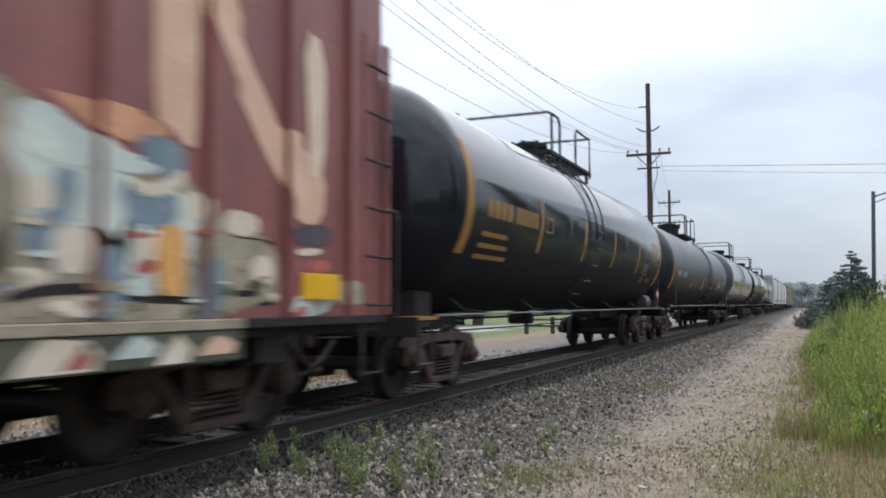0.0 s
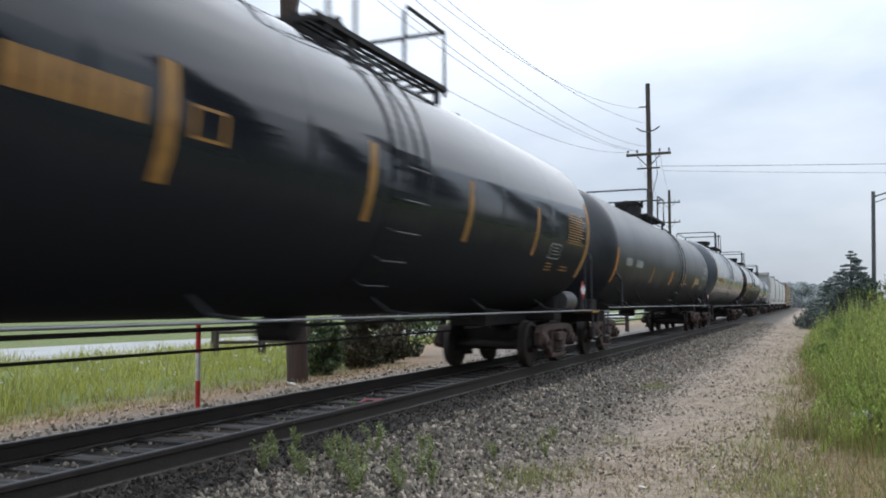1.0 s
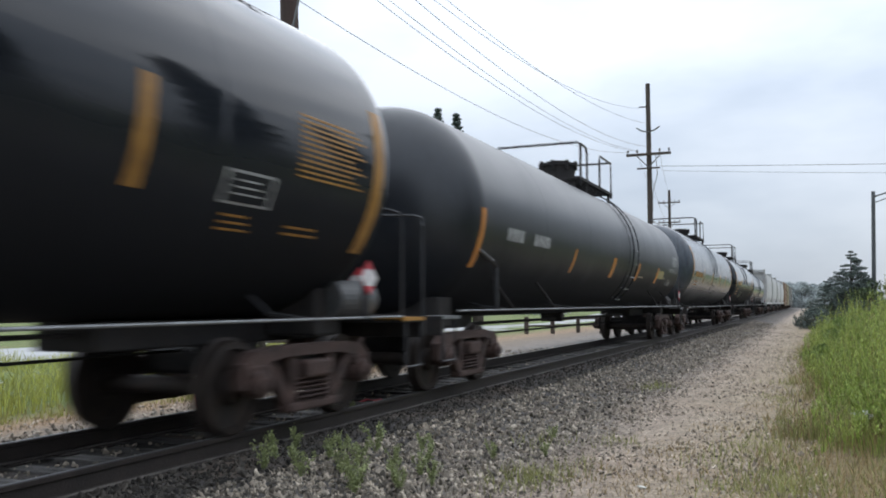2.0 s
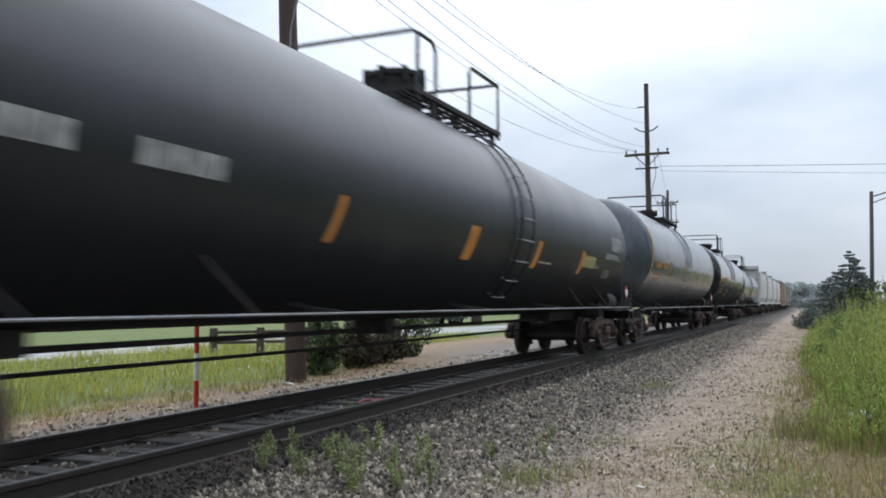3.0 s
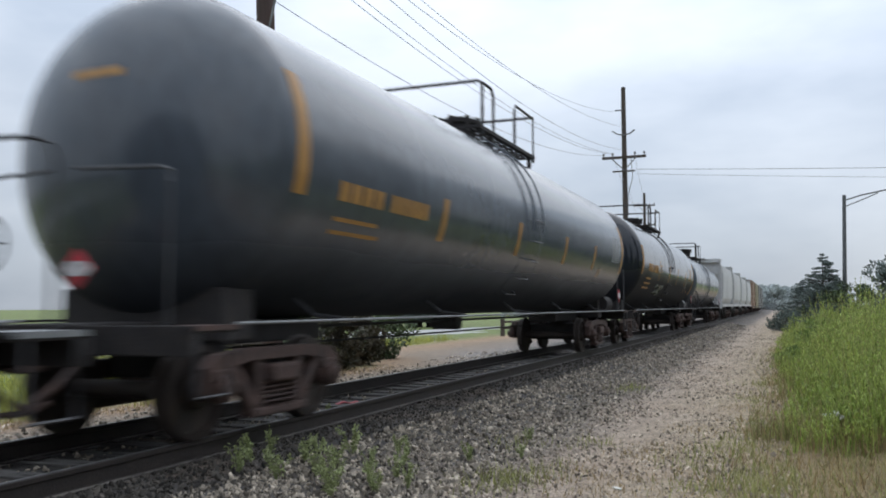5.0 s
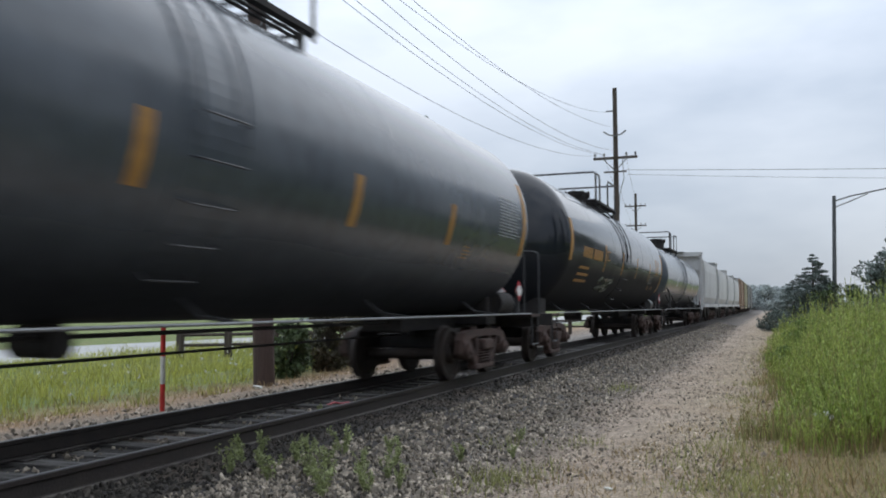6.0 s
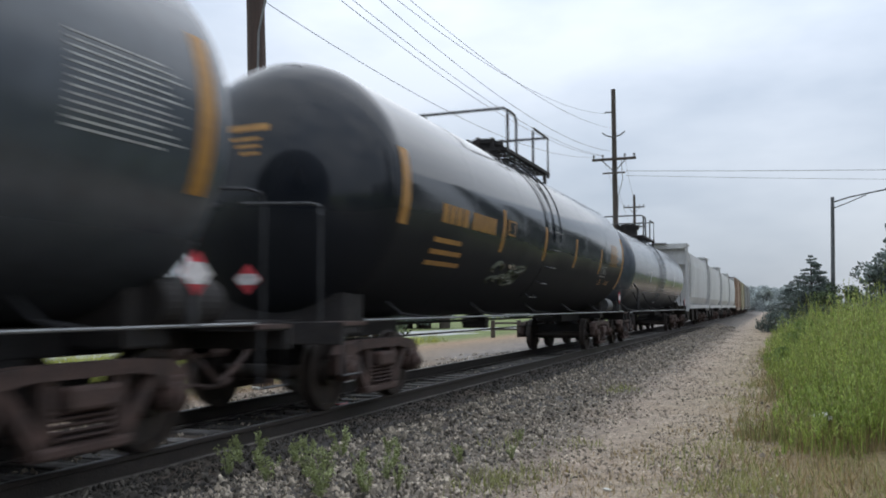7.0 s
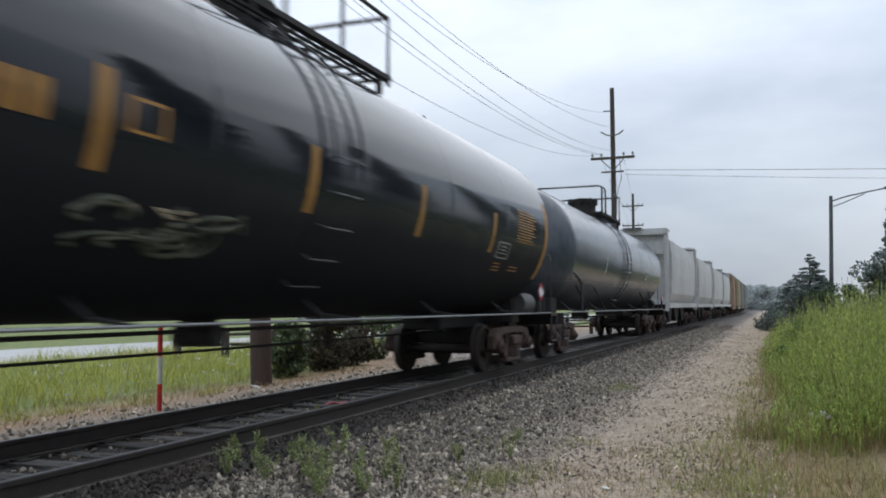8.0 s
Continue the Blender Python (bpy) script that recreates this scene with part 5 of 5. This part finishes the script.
            for q in range(3): SF.append((o + k + q, o + k + (q + 1) % 3, o + k + 3 + (q + 1) % 3, o + k + 3 + q))
        for k in range(int(18 + 12 * h)):
            f = 0.25 + 0.75 * U() ** 0.75; a = U(0, 6.28); r = U(0.025, 0.065) * (1.3 - 0.6 * f); up = U(0.8, 2.4) * r
            px, py, pz = x + lx * f * f, y + ly * f * f, g + h * f
            dx, dy = math.cos(a) * r, math.sin(a) * r; sx, sy = -math.sin(a) * r * 0.2, math.cos(a) * r * 0.2
            o = len(V)
            V += [(px, py, pz), (px + dx * 0.5 + sx, py + dy * 0.5 + sy, pz + up * 0.7), (px + dx, py + dy, pz + up * 0.8), (px + dx * 0.5 - sx, py + dy * 0.5 - sy, pz + up * 0.7)]
            F.append((o, o + 1, o + 2, o + 3))
    for name, v, f, material, label in (("meadow_plants", V, F, "grass", "tall leafy green meadow plants with feathery tops"), ("plant_stems", SV, SF, "straw", "thin brownish stems of the tall meadow plants")):
        me = bpy.data.meshes.new(name); me.from_pydata(v, [], f)
        tagged(link_mesh(name, me, material), label, "plants", kind="stuff")
leafy_stalks(4600, 1.65)
def clumps(centres, n, spread, h0, h1, w=0.005):
    return [(cx + rngs.normal(0, spread), cy + rngs.normal(0, spread * 1.6), U(h0, h1), U(w * 0.7, w * 1.3), U(0.1, 0.7)) for cx, cy in centres for _ in range(n)]
path_clumps = [(3.25, 7.05), (3.4, 7.2), (3.35, 7.3), (5.6, 8.0), (5.45, 7.6), (5.6, 8.4), (5.2, 7.9), (5.3, 10.0), (5.15, 9.3), (3.45, 7.5), (3.5, 7.9), (4.9, 9.8), (5.1, 10.6), (5.3, 12.0), (2.95, 15.8), (3.0, 16.3), (4.9, 7.6), (5.2, 8.3), (5.5, 9.0), (3.6, 9.8), (2.8, 9.4), (5.1, 15.0), (5.2, 18.0), (4.7, 8.9), (5.4, 7.2), (5.5, 7.8)]
blades("path_grass", clumps(path_clumps, 85, 0.17, 0.03, 0.16), "olive", "low grass tufts growing through the path")
def low_edge(n):
    out = []
    while len(out) < n:
        y = 6.5 + 26 * U() ** 1.5; x = U(4.7, 6.6)
        if U() > ((x - 4.6) / 1.6) ** 1.5 * (0.5 + 0.9 * max(0, noise.noise((x * 1.7, y * 1.1, 9)) + 0.3)): continue
        out.append((x, y, U(0.04, 0.22), U(0.003, 0.006), U(0.2, 0.9)))
    return out
blades("verge_grass", low_edge(3000), "olive", "short grass thinning out towards the path")
def ragged_edge(n, h0, h1):
    """Knee-high growth in patches between the path and the tall plants."""
    out = []
    while len(out) < n:
        y = 10.5 + 26 * U() ** 1.5; x = U(5.2, 6.5)
        if noise.noise((x * 1.5, y * 0.8, 21)) < 0.2 - 0.25 * (x - 5.2): continue
        out.append((x, y, U(h0, h1) * (0.5 + 0.6 * min(1, max(0, x - 4.9))), U(0.004, 0.008), U(0.15, 0.7)))
    return out
blades("edge_grass", ragged_edge(1500, 0.12, 0.45), "olive", "ragged knee-high olive grass at the path edge")
blades("edge_straw", ragged_edge(900, 0.12, 0.42), "straw", "ragged dry stalks at the path edge")
blades("verge_stalks", low_edge(3200), "straw", "short dry stalks between path and tall grass")
blades("path_straw", clumps([(4.0, 7.2), (4.3, 7.7), (4.7, 7.0), (3.7, 8.1), (4.9, 8.2), (5.2, 12.6), (4.9, 14.0), (5.4, 15.2), (4.2, 9.2), (4.4, 9.5), (5.2, 9.4), (4.6, 11.2), (5.3, 11.4)], 160, 0.2, 0.02, 0.08), "straw", "flattened dry grass on the path")
def meadow(n, h0, h1, deep, rough):
    """Grass behind the track, in taller and lower swathes that start past a bare strip."""
    out = []
    while len(out) < n:
        x, y = -4.6 - 14 * U() ** deep, 4 + 36 * U()
        if x > -5.3 - 4.2 * min(1, max(0, (y - 19) / 8)) + 0.5 * noise.noise((0, y * 0.7, 8)): continue
        q = noise.noise((x * 0.55, y * 0.4, 12))
        if rough and q < 0.0: continue
        out.append((x, y, U(h0, h1) * (1 + 0.8 * q), U(0.006, 0.011), U(0.15, 0.8)))
    return out
blades("meadow_grass", meadow(24000, 0.08, 0.3, 1.3, False), "grass_back", "green meadow grass behind the track")
blades("meadow_stalks", meadow(3500, 0.3, 0.55, 1.2, True), "grass_back", "taller swathes of meadow grass behind the track")
blades("verge_straw", [(U(-5.6, -3.5), 5 + 15 * U(), U(0.03, 0.16), 0.006, U(0.3, 0.9)) for _ in range(3200)], "straw", "dry verge grass beside the far ballast")
blades("verge_tufts", clumps([(-4.0, 11.3), (-4.3, 7.5), (-4.5, 9.2), (-3.9, 13.0), (-4.6, 8.3), (-4.4, 10.1)], 90, 0.12, 0.06, 0.24), "grass_back", "green tufts on the bare strip behind the track")

def leaf_cloud(centre, radius, n, size, squash=1.0, rg=rngs):
    """Small leaf quads strewn through a clump."""
    c = np.array(centre); V, F = [], []
    d = rg.normal(size=(n, 3)); d /= np.linalg.norm(d, axis=1)[:, None]
    p = c + d * (radius * rg.uniform(0.35, 1.0, n) ** 0.6)[:, None] * np.array((1, 1, squash))
    for q in p:
        a = rg.normal(size=3); a /= np.linalg.norm(a); b = np.cross(a, rg.normal(size=3)); b /= np.linalg.norm(b) + 1e-6
        s = size * rg.uniform(0.6, 1.3)
        V += [q - a * s, q + b * s * 0.45, q + a * s, q - b * s * 0.45]
    return V

def leaf_mesh(name, V, material):
    V = np.array(V); n = len(V) // 4
    me = bpy.data.meshes.new(name); me.from_pydata(V.tolist(), [], np.arange(n * 4).reshape(n, 4).tolist()); me.materials.append(M[material])
    return me

def weed(x, y, h, seed):
    ob = tagged(new("weed"), "small leafy grey-green weed growing in ballast", "weed", "weeds in the ballast")
    ob.matrix_basis = pose(x, y, ground_z(x, y))
    rg = np.random.default_rng(seed)
    V = []
    for k in range(7):
        a, l = rg.uniform(0, 6.28), rg.uniform(0.1, 0.45)
        tip = (math.cos(a) * l * h, math.sin(a) * l * h, h * rg.uniform(0.6, 1.0))
        part("stem", tube([(0, 0, -0.02), (tip[0] * 0.4, tip[1] * 0.4, tip[2] * 0.55), tip], 0.004, 4), "weed", ob)
        for f in (0.35, 0.6, 0.85, 1.0): V += leaf_cloud((tip[0] * f, tip[1] * f, tip[2] * f), 0.03 * h / 0.3, 8, 0.018 * h / 0.3, 1.3, rg)
    link_mesh("leaves", leaf_mesh("leaves", V, "weed"), "weed", ob)
for k, (x, y, h) in enumerate(((1.25, 6.75, 0.28), (1.7, 6.6, 0.3), (1.85, 7.2, 0.34), (1.95, 6.7, 0.32), (2.2, 6.9, 0.24), (2.35, 7.3, 0.3), (2.5, 6.8, 0.26), (2.1, 7.7, 0.22), (2.75, 8.0, 0.25), (3.1, 8.6, 0.2),
                               (0.1, 9.8, 0.16), (-4.2, 11.4, 0.25), (1.5, 5.9, 0.3), (2.9, 9.6, 0.2), (2.6, 6.2, 0.28), (1.6, 7.0, 0.22), (2.0, 6.3, 0.3), (2.45, 6.4, 0.24), (1.8, 6.0, 0.34), (2.25, 6.1, 0.3), (2.7, 6.6, 0.26), (2.35, 5.9, 0.32), (1.35, 6.3, 0.3))):
    weed(x, y, h * 0.85, 50 + k)
def flowers():
    V = []
    for _ in range(70): V += leaf_cloud((U(-11, -5.2), U(8, 24), ground_z(-8, 15) + U(0.25, 0.45)), 0.035, 9, 0.026)
    for _ in range(4): V += leaf_cloud((U(6.0, 6.25), U(10.4, 10.8), ground_z(6, 10) + U(0.3, 0.4)), 0.03, 8, 0.025)
    tagged(link_mesh("wildflowers", leaf_mesh("wildflowers", V, "flower"), "flower"), "tiny white wildflowers dotting the meadow grass", "flowers", kind="stuff")
flowers()

def conifer(x, y, h, width, seed, material="fir", label="dark green fir tree beside the line", needle=0.014, count=24, taper=0.85):
    t = tagged(new("fir_tree"), label, "tree")
    t.matrix_basis = pose(x, y, ground_z(x, y) - 0.05)
    rg = np.random.default_rng(seed); bm = bmesh.new()
    part("trunk", cyl(0.035 * h, (0, 0, 0), (0, 0, h * 0.97), 10, 0.01), "bark", t)
    V = []
    z = 0.04 * h
    while z < h * 0.99:
        reach = width * (1 - z / h) ** taper + 0.05
        for k in range(int(7 if z < 0.8 * h else 4)):
            a = rg.uniform(0, 6.28); l = reach * rg.uniform(0.6, 1.12)
            tip = (math.cos(a) * l, math.sin(a) * l, z + l * rg.uniform(-0.05, 0.3))
            add_tube(bm, [(0, 0, z), tip], 0.012 * h / 5, 4)
            for f in (0.35, 0.6, 0.82, 1.0):
                V += leaf_cloud((tip[0] * f, tip[1] * f, z + (tip[2] - z) * f), 0.16 * l + 0.022 * h * (1 - 0.5 * z / h), count, needle * h, 0.45, rg)
        z += min(h * 0.045, 0.4)
    part("branchwork", bm, "bark", t)
    link_mesh("crown", leaf_mesh("crown", V, material), material, t)
    return t

def leafy_tree(x, y, h, width, seed, material="leaf", label="leafy green tree beside the line", name="leafy_tree", leaf=None, n=55, low=0.3):
    t = tagged(new(name), label, "tree" if name != "shrub" else "shrub")
    t.matrix_basis = pose(x, y, ground_z(x, y) - 0.05)
    rg = np.random.default_rng(seed); bm = bmesh.new(); V = []
    part("trunk", cyl(0.03 * h, (0, 0, 0), (0.02 * h, 0, h * 0.6), 10, 0.014 * h), "bark", t)
    leaf = leaf or 0.022 * h
    for k in range(26):
        a = rg.uniform(0, 6.28); zz = h * rg.uniform(low, 0.95); q = math.sin(math.pi * min(1, max(0.12, (zz / h - low * 0.6) / (1.05 - low * 0.6))))
        l = width * q * rg.uniform(0.4, 1.0)
        c = (math.cos(a) * l, math.sin(a) * l, zz)
        add_tube(bm, [(0.01 * h, 0, h * low * 0.7), (c[0] * 0.5, c[1] * 0.5, zz * 0.8), c], 0.008 * h, 4)
        V += leaf_cloud(c, width * rg.uniform(0.25, 0.42), n, leaf, 0.8, rg)
    part("branchwork", bm, "bark", t)
    link_mesh("crown", leaf_mesh("crown", V, material), material, t)
    return t
conifer(8.1, 60.0, 4.9, 2.5, 11)
conifer(6.9, 62.0, 3.3, 2.0, 12)
conifer(9.0, 63.0, 3.6, 2.0, 18)
leafy_tree(9.7, 58.0, 3.0, 1.6, 13, "leaf", "low leafy tree under the street lamp", n=170, leaf=0.09, low=0.12)
leafy_tree(10.9, 44.0, 4.3, 1.6, 14, "fir", "dark rounded tree behind the tall grass", n=190, leaf=0.11, low=0.12)
leafy_tree(5.75, 56.0, 1.25, 1.3, 15, "fir", "low dark shrub at the path edge", "shrub", low=0.05, n=130, leaf=0.07)
leafy_tree(6.7, 28.0, 1.1, 0.8, 16, "weed_leaf", "green shrub among the tall grass", "shrub", low=0.05, n=130, leaf=0.05)
leafy_tree(6.0, 23.2, 0.55, 0.5, 17, "weed_leaf", "green shrub at the path edge", "shrub", low=0.05, n=130, leaf=0.04)
conifer(-25.1, 70.0, 19.9, 2.6, 21, needle=0.008, count=34, label="tall dark fir tree beyond the road")
conifer(-23.7, 71.0, 19.4, 2.6, 22, needle=0.008, count=34, label="tall dark fir tree beyond the road")
leafy_tree(-21.3, 70.0, 17.0, 2.2, 23, label="tall leafy tree beyond the road")
for k, (x, y, h, w, m) in enumerate(((-4.9, 17.2, 1.4, 0.6, "leaf"), (-4.9, 19.0, 1.5, 0.75, "leaf_red"), (-5.3, 21.2, 1.6, 0.9, "leaf_red"), (-6.0, 24.0, 1.5, 1.0, "leaf"))):
    leafy_tree(x, y, h, w, 30 + k, m, "dense bronze-green shrub beside the pole", "shrub", low=0.04, n=170, leaf=0.06)
for k, (x, y, h, w) in enumerate(((3.5, 290, 7.5, 5.0), (-1.0, 330, 8.5, 6.0), (8.0, 330, 8, 6.0), (14, 300, 8, 7), (-40, 150, 10, 8), (-60, 160, 11, 9), (-55, 110, 9, 7))):
    leafy_tree(x, y, h, w, 60 + k, "leaf_haze", "distant leafy tree with haze in its leaf colour", low=0.08, n=180, leaf=0.4)
# a spaced row of trees across the path, beyond the edge of the view, which the tanks mirror
row_tree = conifer(20, 28.5, 18, 2.0, 81, label="tall dense roundheaded evergreen across the path", needle=0.02, count=16, taper=0.42)
for x, y, k, a in ((20, 38.5, 0.8, 40), (20.5, 50, 1.06, 100), (20, 70, 1.0, 160), (20, 84, 0.98, 20), (20, 101, 0.95, 220), (20, 113, 0.92, 280), (21.5, 125, 0.92, 30), (23.5, 139, 1.0, 70), (20, 17, 0.7, 200), (21, 8, 0.85, 310)):
    copy_thing(row_tree, pose(x, y, ground_z(x, y) - 0.05, 0, 0, a)).scale = (k * 0.9, k * 0.9, k)
# shrubs added out of view so the tanks mirror dark instead of turf
mirrored_hedge = leafy_tree(10.8, 0, 2.2, 2.2, 83, "fir", "unseen dense shrub added to darken the tanks' reflections", "shrub", low=0.04, n=130, leaf=0.09)
for k, (x, y) in enumerate(((10.6, -4), (11, -8.5), (10.5, 4), (11, 8), (10.6, 12), (11, 16), (11, 20.5), (11.2, 25), (11.8, 29.5), (13, 34), (13.4, 38.5), (13.8, 43), (14.2, 47.5), (14.5, 52), (15, 57), (15.5, 62), (16, 68), (17, 74), (17.5, 80), (18.5, 87), (19.5, 94), (20.5, 100), (21.5, 107))):
    copy_thing(mirrored_hedge, pose(x, y, ground_z(x, y) - 0.05, 0, 0, 47 * k))
low_a = leafy_tree(30, 12, 7, 3.6, 82, "leaf", "leafy roadside tree across the path", low=0.12, leaf=0.35)
for x, y, a in ((33, 22, 60), (31, 1, 120), (34, -10, 200)): copy_thing(low_a, pose(x, y, ground_z(x, y) - 0.05, 0, 0, a))

# ---- everything that moves ----
def motions():
    for car, y0 in train:
        walk(car, [(t, pose(0, y0 - SPEED * t, 0)) for t in (0, 2, 4, 6, 8)])
    step = SPEED / 15 / 0.43
    for wset, yy in wheelsets:
        walk(wset, [(k / 15, Matrix.Translation((0, yy, 0.43)) @ Matrix.Rotation(k * step, 4, "X")) for k in range(121)])
motions()
